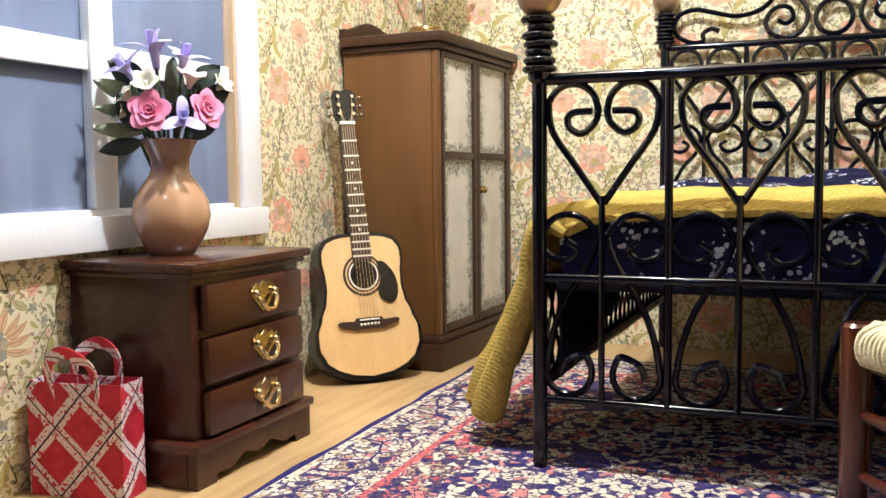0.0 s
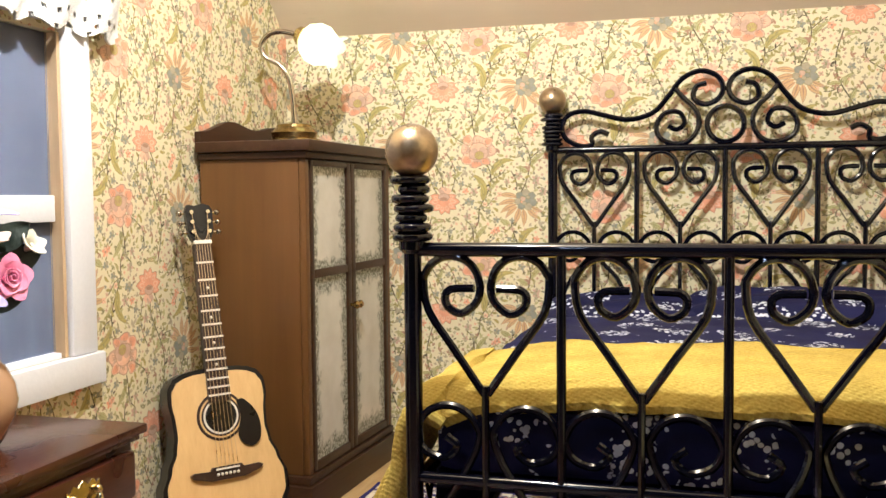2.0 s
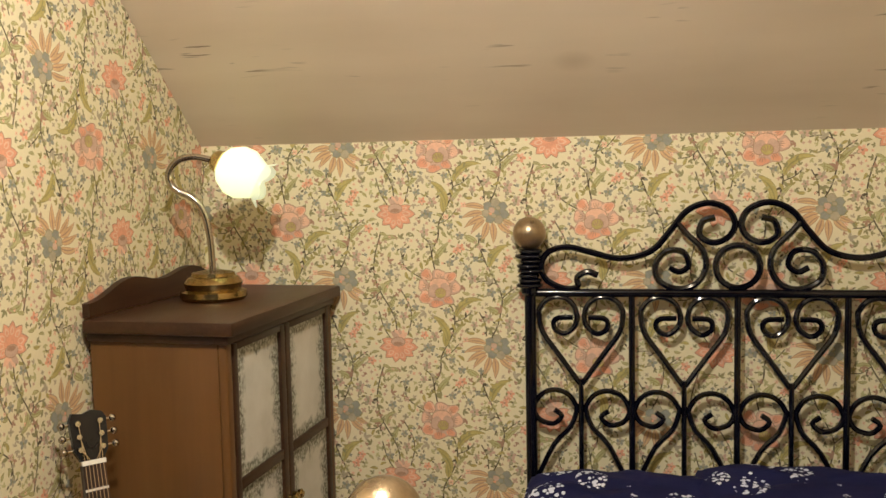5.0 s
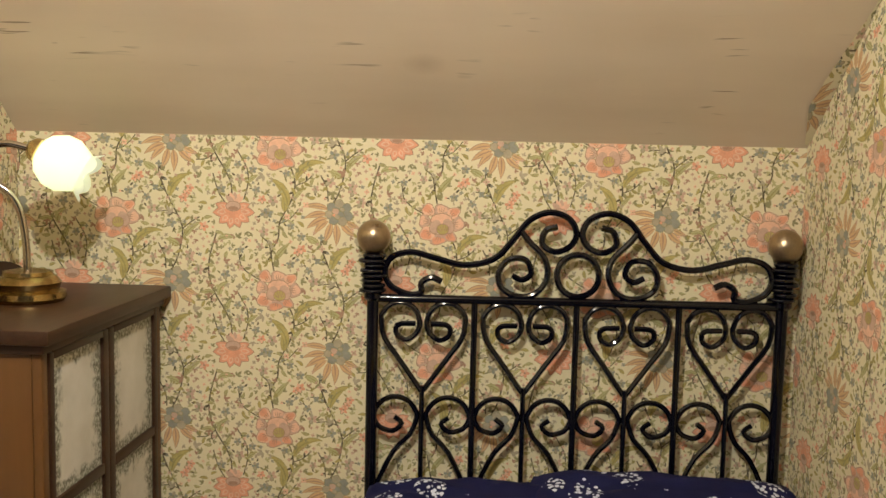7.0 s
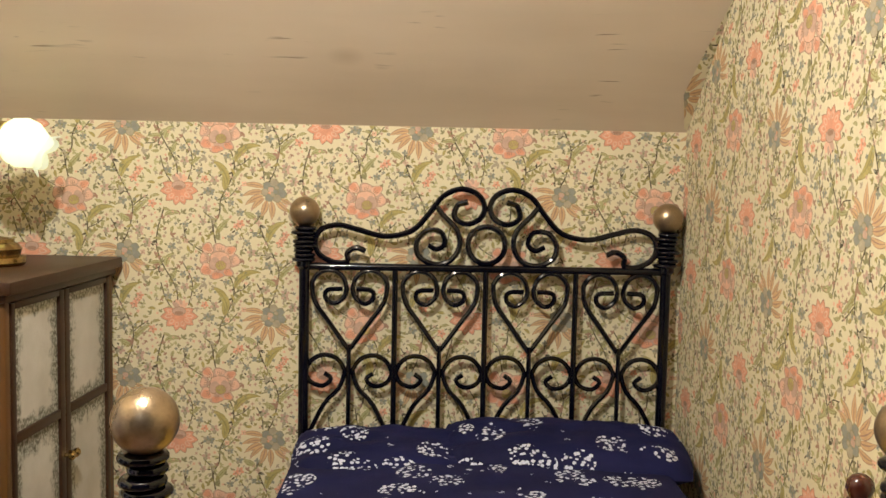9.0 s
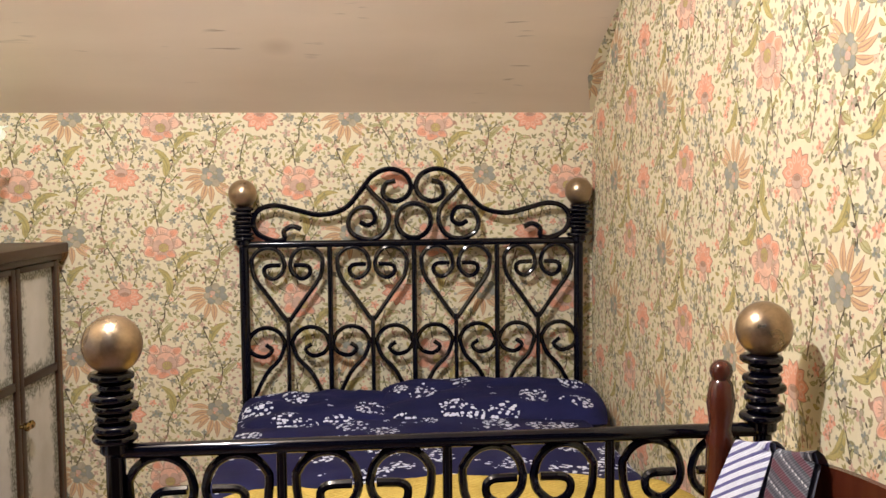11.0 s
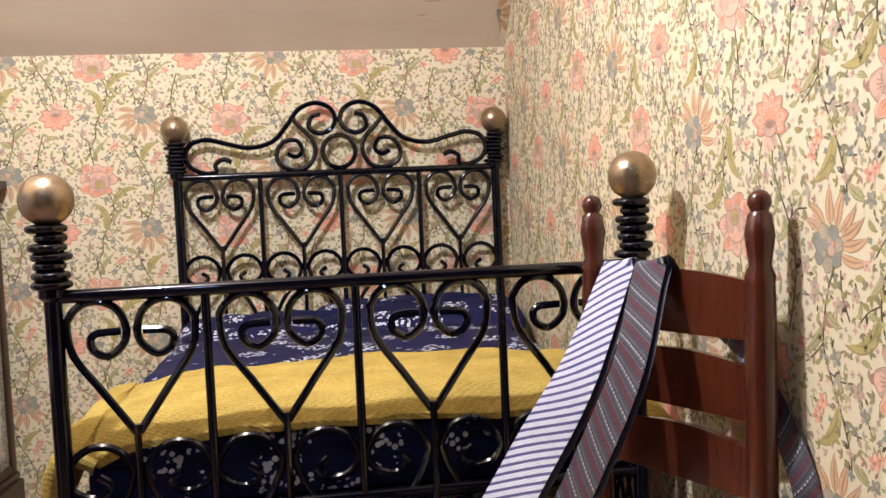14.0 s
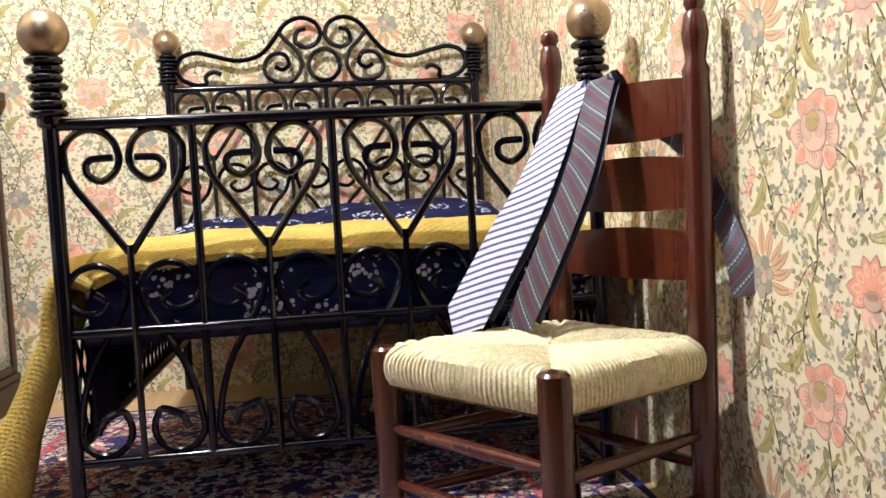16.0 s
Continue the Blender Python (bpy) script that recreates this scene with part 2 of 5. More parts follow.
def navy_print():
    g = Graph("navy_flower_print")
    p = g.vec("ADD", g.pos, g.vec("SCALE", g.noise(14.0)[1], scale=0.012))
    bunch = g.voronoi(6.2, p)
    near = g.math("LESS_THAN", bunch["Distance"], 0.38)
    petal = g.math("LESS_THAN", g.voronoi(56.0, p)["Distance"], 0.43)
    sprig = g.voronoi(19.0, p)
    keep = g.math("LESS_THAN", g.xyz(sprig["Color"])[0], 0.30)
    small = g.math("MULTIPLY", g.math("LESS_THAN", sprig["Distance"], 0.26), keep)
    mask = g.math("MAXIMUM", g.math("MULTIPLY", near, petal), g.math("MULTIPLY", small, petal))
    shade = g.noise(4.0)[0]
    base = g.ramp(shade, [(0.3, (0.005, 0.0055, 0.032)), (0.7, (0.009, 0.010, 0.058))])
    g.bump(g.noise(150.0, 2)[0], 0.25, 0.004)
    return g.done(g.mix(mask, base, (0.62, 0.64, 0.72)), 0.75, spec=0.2)


NAVY = navy_print()
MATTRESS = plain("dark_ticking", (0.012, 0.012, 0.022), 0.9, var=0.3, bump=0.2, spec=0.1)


def distressed():
    g = Graph("distressed_white_panel")
    u, v = g.xyz(g.uv)[0], g.xyz(g.uv)[1]
    d = g.math("MINIMUM", g.math("MINIMUM", u, g.math("SUBTRACT", 1.0, u)), g.math("MULTIPLY", g.math("MINIMUM", v, g.math("SUBTRACT", 1.0, v)), 1.9))
    n, f = g.noise(22.0, 5)[0], g.noise(85.0, 4)[0]
    ragged = g.math("ADD", d, g.math("MULTIPLY", g.math("SUBTRACT", n, 0.5), 0.42))
    k = g.step(ragged, 0.10, 0.20)
    worn = g.ramp(f, [(0.36, (0.10, 0.09, 0.06)), (0.5, (0.26, 0.26, 0.20)), (0.62, (0.55, 0.55, 0.48))])
    clean = g.ramp(g.noise(6.0)[0], [(0.3, (0.56, 0.53, 0.45)), (0.7, (0.70, 0.67, 0.60))])
    g.bump(f, 0.35, 0.006)
    return g.done(g.mix(k, worn, clean), 0.5)


PANEL = distressed()


def straw():
    g = Graph("pale_rush_cord")
    n, f = g.noise(45.0, 3)[0], g.noise(190.0, 2)[0]
    g.bump(f, 0.5, 0.006)
    return g.done(g.ramp(g.math("ADD", g.math("MULTIPLY", n, 0.5), g.math("MULTIPLY", f, 0.5)), [(0.30, (0.50, 0.41, 0.19)), (0.60, (0.82, 0.74, 0.47))]), 0.85, spec=0.15)


STRAW = straw()


def stripes(name, ground, band, pitch, share, slope, extra=None):
    """Woven silk with slanting stripes; u runs across, v along."""
    g = Graph(name)
    u, v = g.xyz(g.uv)[0], g.xyz(g.uv)[1]
    s = g.math("FRACT", g.math("MULTIPLY", g.math("ADD", v, g.math("MULTIPLY", u, slope)), pitch))
    col = g.mix(g.math("LESS_THAN", s, share), ground, band)
    if extra:
        s2 = g.math("FRACT", g.math("MULTIPLY", g.math("ADD", v, g.math("MULTIPLY", u, slope)), pitch * 0.25))
        dot = g.math("GREATER_THAN", g.math("FRACT", g.math("MULTIPLY", u, 260.0 * 0.5)), 0.4)
        col = g.mix(g.math("LESS_THAN", s2, 0.30), col, extra[0])
        line = g.math("LESS_THAN", g.math("ABSOLUTE", g.math("SUBTRACT", s2, 0.62)), 0.035)
        col = g.mix(g.math("MULTIPLY", line, dot), col, extra[1])
    thread = g.math("SINE", g.math("MULTIPLY", g.math("SUBTRACT", v, u), 900.0))
    col = g.mix(g.math("MULTIPLY", g.noise(60.0)[0], 0.3), col, (0.05, 0.05, 0.08))
    g.bump(thread, 0.3, 0.003)
    return g.done(col, 0.45, spec=0.4)


TIE_LIGHT = stripes("white_blue_striped_silk", (0.74, 0.74, 0.80), (0.10, 0.09, 0.24), 44.0, 0.38, -0.85)
TIE_DARK = stripes("grey_maroon_striped_silk", (0.05, 0.05, 0.058), (0.095, 0.095, 0.105), 70.0, 0.45, 0.75, ((0.095, 0.022, 0.034), (0.50, 0.48, 0.49)))
TIE_EDGE = plain("dark_tie_edge", (0.02, 0.02, 0.04), 0.6, bump=0.1)


def plaid():
    g = Graph("red_plaid_paper")
    u, v = g.xyz(g.uv)[0], g.xyz(g.uv)[1]
    a = g.math("FRACT", g.math("MULTIPLY", g.math("ADD", u, v), 5.3))
    b = g.math("FRACT", g.math("MULTIPLY", g.math("SUBTRACT", u, g.math("MULTIPLY", v, 0.9)), 5.3))
    grain = g.noise(110.0, 3)[0]
    def band(s, mid, half):
        return g.math("LESS_THAN", g.math("ABSOLUTE", g.math("SUBTRACT", s, mid)), half)
    red = g.ramp(g.noise(30.0)[0], [(0.3, (0.38, 0.012, 0.030)), (0.7, (0.56, 0.03, 0.055))])
    rough_white = g.math("GREATER_THAN", grain, 0.43)
    col = g.mix(g.math("MULTIPLY", band(a, 0.5, 0.15), rough_white), red, (0.74, 0.64, 0.65))
    col = g.mix(g.math("MULTIPLY", band(b, 0.5, 0.15), rough_white), col, (0.76, 0.68, 0.69))
    col = g.mix(band(b, 0.52, 0.020), col, (0.03, 0.02, 0.04))
    col = g.mix(g.math("MULTIPLY", band(a, 0.52, 0.018), rough_white), col, (0.05, 0.03, 0.05))
    return g.done(col, 0.6, spec=0.3)


PLAID = plaid()
BAG_INSIDE = plain("pale_paper_lining", (0.50, 0.50, 0.62), 0.7, bump=0.1)


def ceramic():
    g = Graph("tan_glazed_ceramic")
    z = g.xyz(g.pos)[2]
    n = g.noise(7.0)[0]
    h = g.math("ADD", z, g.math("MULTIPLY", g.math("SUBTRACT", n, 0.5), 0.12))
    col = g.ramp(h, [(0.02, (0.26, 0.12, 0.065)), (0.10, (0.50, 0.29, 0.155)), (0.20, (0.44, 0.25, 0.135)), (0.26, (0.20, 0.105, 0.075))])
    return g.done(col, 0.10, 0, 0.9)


CERAMIC = ceramic()
PINK = plain("pink_clay", (0.88, 0.30, 0.47), 0.5, var=0.25, scale=25, bump=0.1)
PALE_PINK = plain("pale_pink_clay", (0.78, 0.58, 0.52), 0.5, var=0.15, scale=25, bump=0.1)
LILAC = plain("lilac_clay", (0.50, 0.44, 0.80), 0.5, var=0.25, scale=25, bump=0.1)
CREAM = plain("cream_clay", (0.74, 0.70, 0.58), 0.5, var=0.12, scale=25, bump=0.1)
LEAF = plain("green_leaf", (0.19, 0.23, 0.14), 0.5, var=0.35, scale=25, bump=0.2)
DARK_LEAF = plain("dark_green_leaf", (0.020, 0.032, 0.022), 0.55, var=0.3, scale=25, bump=0.2)
STEM = plain("green_stem", (0.05, 0.08, 0.03), 0.6)
LACE = plain("white_cotton_lace", (0.74, 0.72, 0.68), 0.9, var=0.12, scale=40, fine=160, bump=0.5, spec=0.1)


def backdrop():
    g = Graph("view_with_reflections")
    # upright streaks in the board's colour stand in for reflections on the panes
    a = g.noise(1.0, 3, g.vec("MULTIPLY", g.pos, (1, 7.0, 0.9)))[0]
    b = g.noise(2.0)[0]
    col = g.ramp(g.math("ADD", g.math("MULTIPLY", a, 0.6), g.math("MULTIPLY", b, 0.4)), [(0.3, (0.085, 0.095, 0.140)), (0.55, (0.125, 0.140, 0.195)), (0.72, (0.20, 0.215, 0.27))])
    return g.done(col, 0.7)


VIEW = backdrop()


def glass():
    g = Graph("clear_acetate")
    g.bsdf.inputs["Transmission Weight"].default_value = 1.0
    g.bsdf.inputs["IOR"].default_value = 1.15
    g.bump(g.noise(3.0)[0], 0.05)
    return g.done((0.92, 0.93, 0.95), 0.03)


GLASS = glass()


def glowing_shade():
    g = Graph("lit_milk_glass")
    mat_ = g.done((0.80, 0.84, 0.72), 0.2)
    g.bsdf.inputs["Emission Color"].default_value = (1.0, 0.96, 0.78, 1)
    g.bsdf.inputs["Emission Strength"].default_value = 0.55
    thin = g.node("ShaderNodeBsdfTranslucent")
    thin.inputs[0].default_value = (0.86, 0.90, 0.74, 1)
    both = g.node("ShaderNodeMixShader")
    both.inputs[0].default_value = 0.45
    g.put(both.inputs[1], g.bsdf.outputs[0])
    g.put(both.inputs[2], thin.outputs[0])
    g.put(g.tree.nodes["Material Output"].inputs[0], both.outputs[0])
    return mat_


SHADE = glowing_shade()


def bulb_glow():
    g = Graph("lit_bulb")
    g.bsdf.inputs["Emission Color"].default_value = (1.0, 0.92, 0.72, 1)
    g.bsdf.inputs["Emission Strength"].default_value = 24.0
    return g.done((0.9, 0.9, 0.8), 0.3)


BULB = bulb_glow()
UNSEEN_WALL = plain("unseen_wall_paint", (0.14, 0.135, 0.13), 0.8, var=0.05, scale=0.6)
TABLE = wood("table_top", (0.20, 0.12, 0.06), (0.32, 0.20, 0.11), 0.4, 0, 0.2, 3)

# ---- mesh helpers ----


class Mesh:
    """Verts, faces, a material slot for each face and a uv for each vertex."""

    def __init__(self):
        self.v, self.f, self.m, self.uv = [], [], [], {}

    def add(self, verts, faces, slot=0, uvs=None):
        n = len(self.v)
        self.v += [tuple(p) for p in verts]
        self.f += [tuple(i + n for i in f) for f in faces]
        self.m += [slot] * len(faces)
        if uvs:
            for i, uv in enumerate(uvs):
                self.uv[n + i] = uv
        return self

    def moved(self, m, start=0):
        self.v[start:] = [tuple(m @ Vector(p)) for p in self.v[start:]]
        return self

    def box(self, x0, x1, y0, y1, z0, z1, bevel=0.0, slot=0):
        bm = bmesh.new()
        bmesh.ops.create_cube(bm, size=1)
        for v in bm.verts:
            v.co = ((x0 + x1) / 2 + v.co.x * (x1 - x0), (y0 + y1) / 2 + v.co.y * (y1 - y0), (z0 + z1) / 2 + v.co.z * (z1 - z0))
        if bevel:
            bmesh.ops.bevel(bm, geom=bm.edges[:], offset=bevel, segments=2, profile=0.6, affect="EDGES")
        bm.verts.index_update()
        self.add([v.co[:] for v in bm.verts], [[v.index for v in f.verts] for f in bm.faces], slot)
        bm.free()
        return self

    def lathe(self, profile, at=(0, 0, 0), seg=24, slot=0, cap=True):
        """profile: (radius, height) from the bottom up."""
        verts, faces, k = [], [], len(profile)
        for j in range(seg):
            a = 2 * math.pi * j / seg
            verts += [(at[0] + r * math.cos(a), at[1] + r * math.sin(a), at[2] + z) for r, z in profile]
        for j in range(seg):
            b = (j + 1) % seg
            faces += [(j * k + i, b * k + i, b * k + i + 1, j * k + i + 1) for i in range(k - 1)]
        if cap:
            faces.append([j * k for j in range(seg)][::-1])
            faces.append([j * k + k - 1 for j in range(seg)])
        return self.add(verts, faces, slot)

    def tube(self, pts, radius, seg=8, closed=False, slot=0, cap=True):
        pts = [Vector(p) for p in pts]
        n = len(pts)
        radii = radius if isinstance(radius, (list, tuple)) else [radius] * n
        verts, side = [], None
        for i, p in enumerate(pts):
            a = pts[(i - 1) % n] if closed or i else p
            b = pts[(i + 1) % n] if closed or i < n - 1 else p
            t = (b - a).normalized()
            if side is None:
                side = t.orthogonal().normalized()
            side = (side - t * side.dot(t)).normalized()
            up = t.cross(side)
            verts += [p + radii[i] * (side * math.cos(w) + up * math.sin(w)) for w in (2 * math.pi * j / seg for j in range(seg))]
        faces = []
        for i in range(n if closed else n - 1):
            c = (i + 1) % n
            faces += [(i * seg + j, i * seg + (j + 1) % seg, c * seg + (j + 1) % seg, c * seg + j) for j in range(seg)]
        if cap and not closed:
            faces += [tuple(range(seg))[::-1], tuple((n - 1) * seg + j for j in range(seg))]
        return self.add(verts, faces, slot)

    def ball(self, at, r, seg=20, rings=12, squash=1.0, slot=0):
        prof = [(max(1e-4, r * math.sin(math.pi * i / rings)), -r * squash * math.cos(math.pi * i / rings)) for i in range(rings + 1)]
        return self.lathe(prof, at, seg, slot)

    def slab(self, outline, depth, origin, right, up, slot=0, back_slot=None, uvs=False):
        """An outline of (a, b) pairs in the plane of right and up, pushed back by depth (a vector)."""
        right, up, origin, depth = Vector(right), Vector(up), Vector(origin), Vector(depth)
        front = [origin + right * a + up * b for a, b in outline]
        n = len(front)
        back = [p + depth for p in front]
        bs = slot if back_slot is None else back_slot
        self.add(front, [tuple(range(n))], slot, list(outline) if uvs else None)
        self.add(back, [tuple(range(n))[::-1]], bs)
        self.add(front + back, [(i, i + n, (i + 1) % n + n, (i + 1) % n) for i in range(n)], bs)
        return self

    def sheet(self, rows, slot=0, uvs=None, thick=None):
        """A grid of points; thick: a vector by which a second face lies behind it."""
        nr, nc = len(rows), len(rows[0])
        flat = [Vector(p) for r in rows for p in r]
        faces = [(i * nc + j, i * nc + j + 1, (i + 1) * nc + j + 1, (i + 1) * nc + j) for i in range(nr - 1) for j in range(nc - 1)]
        uv = [q for r in uvs for q in r] if uvs else None
        self.add(flat, faces, slot, uv)
        if thick is not None:
            t = Vector(thick)
            self.add([p + t for p in flat], [f[::-1] for f in faces], slot, uv)
            rim = [j for j in range(nc)] + [i * nc + nc - 1 for i in range(1, nr)] + [(nr - 1) * nc + j for j in range(nc - 2, -1, -1)] + [i * nc for i in range(nr - 2, 0, -1)]
            k = len(rim)
            self.add([flat[i] for i in rim] + [flat[i] + t for i in rim], [(i, i + k, (i + 1) % k + k, (i + 1) % k) for i in range(k)], slot, [uv[i] for i in rim] * 2 if uv else None)
        return self


ORIGIN = {}


def thing(name, loc, label, category, group="", turn=0.0):
    ob = new(name)
    ob.empty_display_size = 0.01
    ob.matrix_basis = pose(loc[0] * S, loc[1] * S, loc[2] * S, 0, 0, turn)
    ORIGIN[ob.name] = Vector(loc)
    return tagged(ob, label, category, group)


def data_of(name, mesh, mats, shift=(0, 0, 0), smooth=True):
    me = bpy.data.meshes.new(name)
    d = Vector(shift)
    me.from_pydata([((p[0] - d.x) * S, (p[1] - d.y) * S, (p[2] - d.z) * S) for p in mesh.v], [], mesh.f)
    mats = mats if isinstance(mats, (list, tuple)) else [mats]
    for m in mats:
        me.materials.append(m)
    me.polygons.foreach_set("material_index", mesh.m)
    if mesh.uv:
        layer = me.uv_layers.new(name="UVMap")
        for loop in me.loops:
            layer.data[loop.index].uv = mesh.uv.get(loop.vertex_index, (0, 0))
    me.update()
    if smooth:
        me.polygons.foreach_set("use_smooth", [True] * len(me.polygons))
        me.set_sharp_from_angle(angle=radians(38))
    return me


def part(name, mesh, mats, parent, label="", smooth=True, placed=False, kind=""):
    """One mesh object under a thing or a part; placed: its points are given in the room, not from the thing's base."""
    top = parent
    while top.parent:
        top = top.parent
    ob = new(name, data_of(name, mesh, mats, ORIGIN[top.name] if placed else (0, 0, 0), smooth))
    ob.parent = parent
    return tagged(ob, label, kind=kind)


def single(name, mesh, mats, loc, label, category, group="", turn=0.0, kind="", smooth=True, placed=False):
    """A thing of one mesh."""
    ob = new(name, data_of(name, mesh, mats, loc if placed else (0, 0, 0), smooth))
    ob.matrix_basis = pose(loc[0] * S, loc[1] * S, loc[2] * S, 0, 0, turn)
    ORIGIN[ob.name] = Vector(loc)
    return tagged(ob, label, category, group, kind)


def arc(cx, cz, r, a0, a1, n=14):
    return [(cx + r * math.cos(radians(a0 + (a1 - a0) * i / n)), cz + r * math.sin(radians(a0 + (a1 - a0) * i / n))) for i in range(n + 1)]


def smooth_line(pts, per=8):
    """A Catmull-Rom curve through a few points."""
    pts = [Vector(p) for p in pts]
    q = [pts[0] * 2 - pts[1]] + pts + [pts[-1] * 2 - pts[-2]]
    out = []
    for i in range(1, len(q) - 2):
        for k in range(per):
            t = k / per
            a, b, c, d = q[i - 1], q[i], q[i + 1], q[i + 2]
            out.append(0.5 * ((2 * b) + (c - a) * t + (2 * a - 5 * b + 4 * c - d) * t * t + (3 * b - a - 3 * c + d) * t ** 3))
    return out + [pts[-1]]

# ---- the room ----
LEFT, RIGHT, BACK, FRONT = -1.835, 0.932, 4.445, 0.95
EAVES, SLOPE, TOP = 1.945, 0.85, 3.05
RIDGE = BACK - (TOP - EAVES) / SLOPE
WALL = 0.10
WIN = (1.50, 2.826, 0.715, 1.70)  # y and z of the opening in the left wall

floor = single("floor", Mesh().box(LEFT - WALL, RIGHT + WALL, FRONT, BACK + WALL, -0.08, 0.0), FLOOR, (0, 2.7, 0), "tan wood-grain floor of the miniature room", "floor", kind="structure", placed=True, smooth=False)


def gable(y0, y1):
    """The outline of a side wall in (y, z) between two depths, under the sloping ceiling."""
    top = lambda y: min(TOP, EAVES + (BACK - y) * SLOPE)
    pts = [(y0, 0.0), (y1, 0.0), (y1, top(y1))]
    if y0 < RIDGE < y1:
        pts.append((RIDGE, TOP))
    return pts + [(y0, top(y0))]


m = Mesh()
y0, y1, z0, z1 = WIN
for outline in (gable(FRONT, y0), gable(y1, BACK), [(y0, 0), (y1, 0), (y1, z0), (y0, z0)]):
    m.slab(outline, (-WALL, 0, 0), (LEFT, 0, 0), (0, 1, 0), (0, 0, 1))
m.slab([(y0, z1), (y1, z1), (y1, EAVES + (BACK - y1) * SLOPE), (y0, TOP)] if y1 > RIDGE else [(y0, z1), (y1, z1), (y1, TOP), (y0, TOP)], (-WALL, 0, 0), (LEFT, 0, 0), (0, 1, 0), (0, 0, 1))
wall_left = single("wall_left", m, PAPER, (LEFT, 2.7, 0), "cream wall papered with a coral flower print", "wall", kind="structure", placed=True, smooth=False)
m = Mesh().slab(gable(FRONT, BACK), (WALL, 0, 0), (RIGHT, 0, 0), (0, 1, 0), (0, 0, 1))
wall_right = single("wall_right", m, PAPER, (RIGHT, 2.7, 0), "cream wall papered with a coral flower print", "wall", kind="structure", placed=True, smooth=False)
m = Mesh().box(LEFT - WALL, RIGHT + WALL, BACK, BACK + WALL, 0, EAVES - 0.0005)
wall_back = single("wall_back", m, PAPER, (0, BACK, 0), "cream wall papered with a coral flower print", "wall", kind="structure", placed=True, smooth=False)
m = Mesh()
over = 0.006
m.slab([(BACK + WALL, EAVES - WALL * SLOPE + over), (RIDGE, TOP + over), (FRONT, TOP + over), (FRONT, TOP + 0.1), (RIDGE - 0.03, TOP + 0.1), (BACK + WALL, EAVES - WALL * SLOPE + 0.12)], (RIGHT - LEFT + 2 * WALL, 0, 0), (LEFT - WALL, 0, 0), (0, 1, 0), (0, 0, 1))
ceiling = single("ceiling", m, PLY, (0, 2.7, EAVES), "sloping bare plywood ceiling with brown grain marks", "ceiling", kind="structure", placed=True, smooth=False)
# wallpaper lapped over the ceiling's edge in the corner, cut unevenly; (depth, reach from the wall)
LAP = [(4.440, 0.0), (4.432, 0.014), (4.290, 0.062), (4.150, 0.042), (3.930, 0.0)]


def on_lap(u, v):
    return Vector((RIGHT - v, u, EAVES + over - 0.004 + (BACK - u) * SLOPE))


rough_edge = []
for (a, b), (c, d) in zip(LAP, LAP[1:]):
    for k in range(8):
        t = k / 8
        y = a + (c - a) * t
        rough_edge.append((y, max(0.0, b + (d - b) * t + 0.007 * noise.noise((y * 60, 3.0, 0)))))
m = Mesh().add([on_lap(u, v) for u, v in rough_edge + LAP[-1:]], [tuple(range(len(rough_edge) + 1))])
m.add([on_lap(u, v) + Vector((0, 0.002, 0.003)) for u, v in rough_edge + LAP[-1:]], [tuple(range(len(rough_edge) + 1))[::-1]])
lap = single("trim", m, PAPER, (RIGHT, 4.2, EAVES), "uneven edge of wallpaper lapped onto the plywood ceiling", "trim", kind="structure", placed=True, smooth=False)

# the larger room round the doll's house: unseen table and wall, added for reflections
table = single("ground", Mesh().box(-5, 4, -4.6, 6, -0.35, -0.085), TABLE, (0, 0, -0.09), "unseen brown table top added under the miniature room", "table", kind="structure", placed=True, smooth=False)
for i, (a, b, c, d) in enumerate([(-5, 4, -4.75, -4.6)]):
    single("wall_unseen_%d" % (i + 1), Mesh().box(a, b, c, d, -0.35, 4.6), UNSEEN_WALL, ((a + b) / 2, (c + d) / 2, 0), "unseen grey wall added behind the camera", "wall", kind="structure", placed=True, smooth=False)

# ---- wallpaper print ----
INKS = list(INK)
COLUMN, REPEAT = 0.575, 0.50


def petal(cx, cy, ang, length, width, base=0.0, n=7):
    """A leaf or petal that grows from base to length along ang."""
    out = []
    for s in (1, -1):
        for i in range(n) if s > 0 else range(n, 0, -1):
            t = i / n
            r, w = base + (length - base) * t, s * width * math.sin(math.pi * min(1, t * 0.92 + 0.08)) ** 0.8
            out.append((cx + r * math.cos(ang) - w * math.sin(ang), cy + r * math.sin(ang) + w * math.cos(ang)))
    return out


def comma(cx, cy, ang, length, width, bend):
    """A curved leaf."""
    n, left, right = 9, [], []
    for i in range(n + 1):
        t = i / n
        a = ang + bend * t
        x = cx + length * (math.sin(a) - math.sin(ang)) / bend
        y = cy - length * (math.cos(a) - math.cos(ang)) / bend
        w = width * math.sin(math.pi * t ** 0.75)
        left.append((x - w * math.sin(a), y + w * math.cos(a)))
        right.append((x + w * math.sin(a), y - w * math.cos(a)))
    return [(left[i], left[i + 1], right[i + 1], right[i]) for i in range(n)]


def ribbon(pts, width):
    left, right = [], []
    for i, p in enumerate(pts):
        a, b = pts[max(0, i - 1)], pts[min(len(pts) - 1, i + 1)]
        dx, dy = b[0] - a[0], b[1] - a[1]
        k = width / 2 / max(1e-6, math.hypot(dx, dy))
        left.append((p[0] - dy * k, p[1] + dx * k))
        right.append((p[0] + dy * k, p[1] - dx * k))
    return [(left[i], left[i + 1], right[i + 1], right[i]) for i in range(len(pts) - 1)]


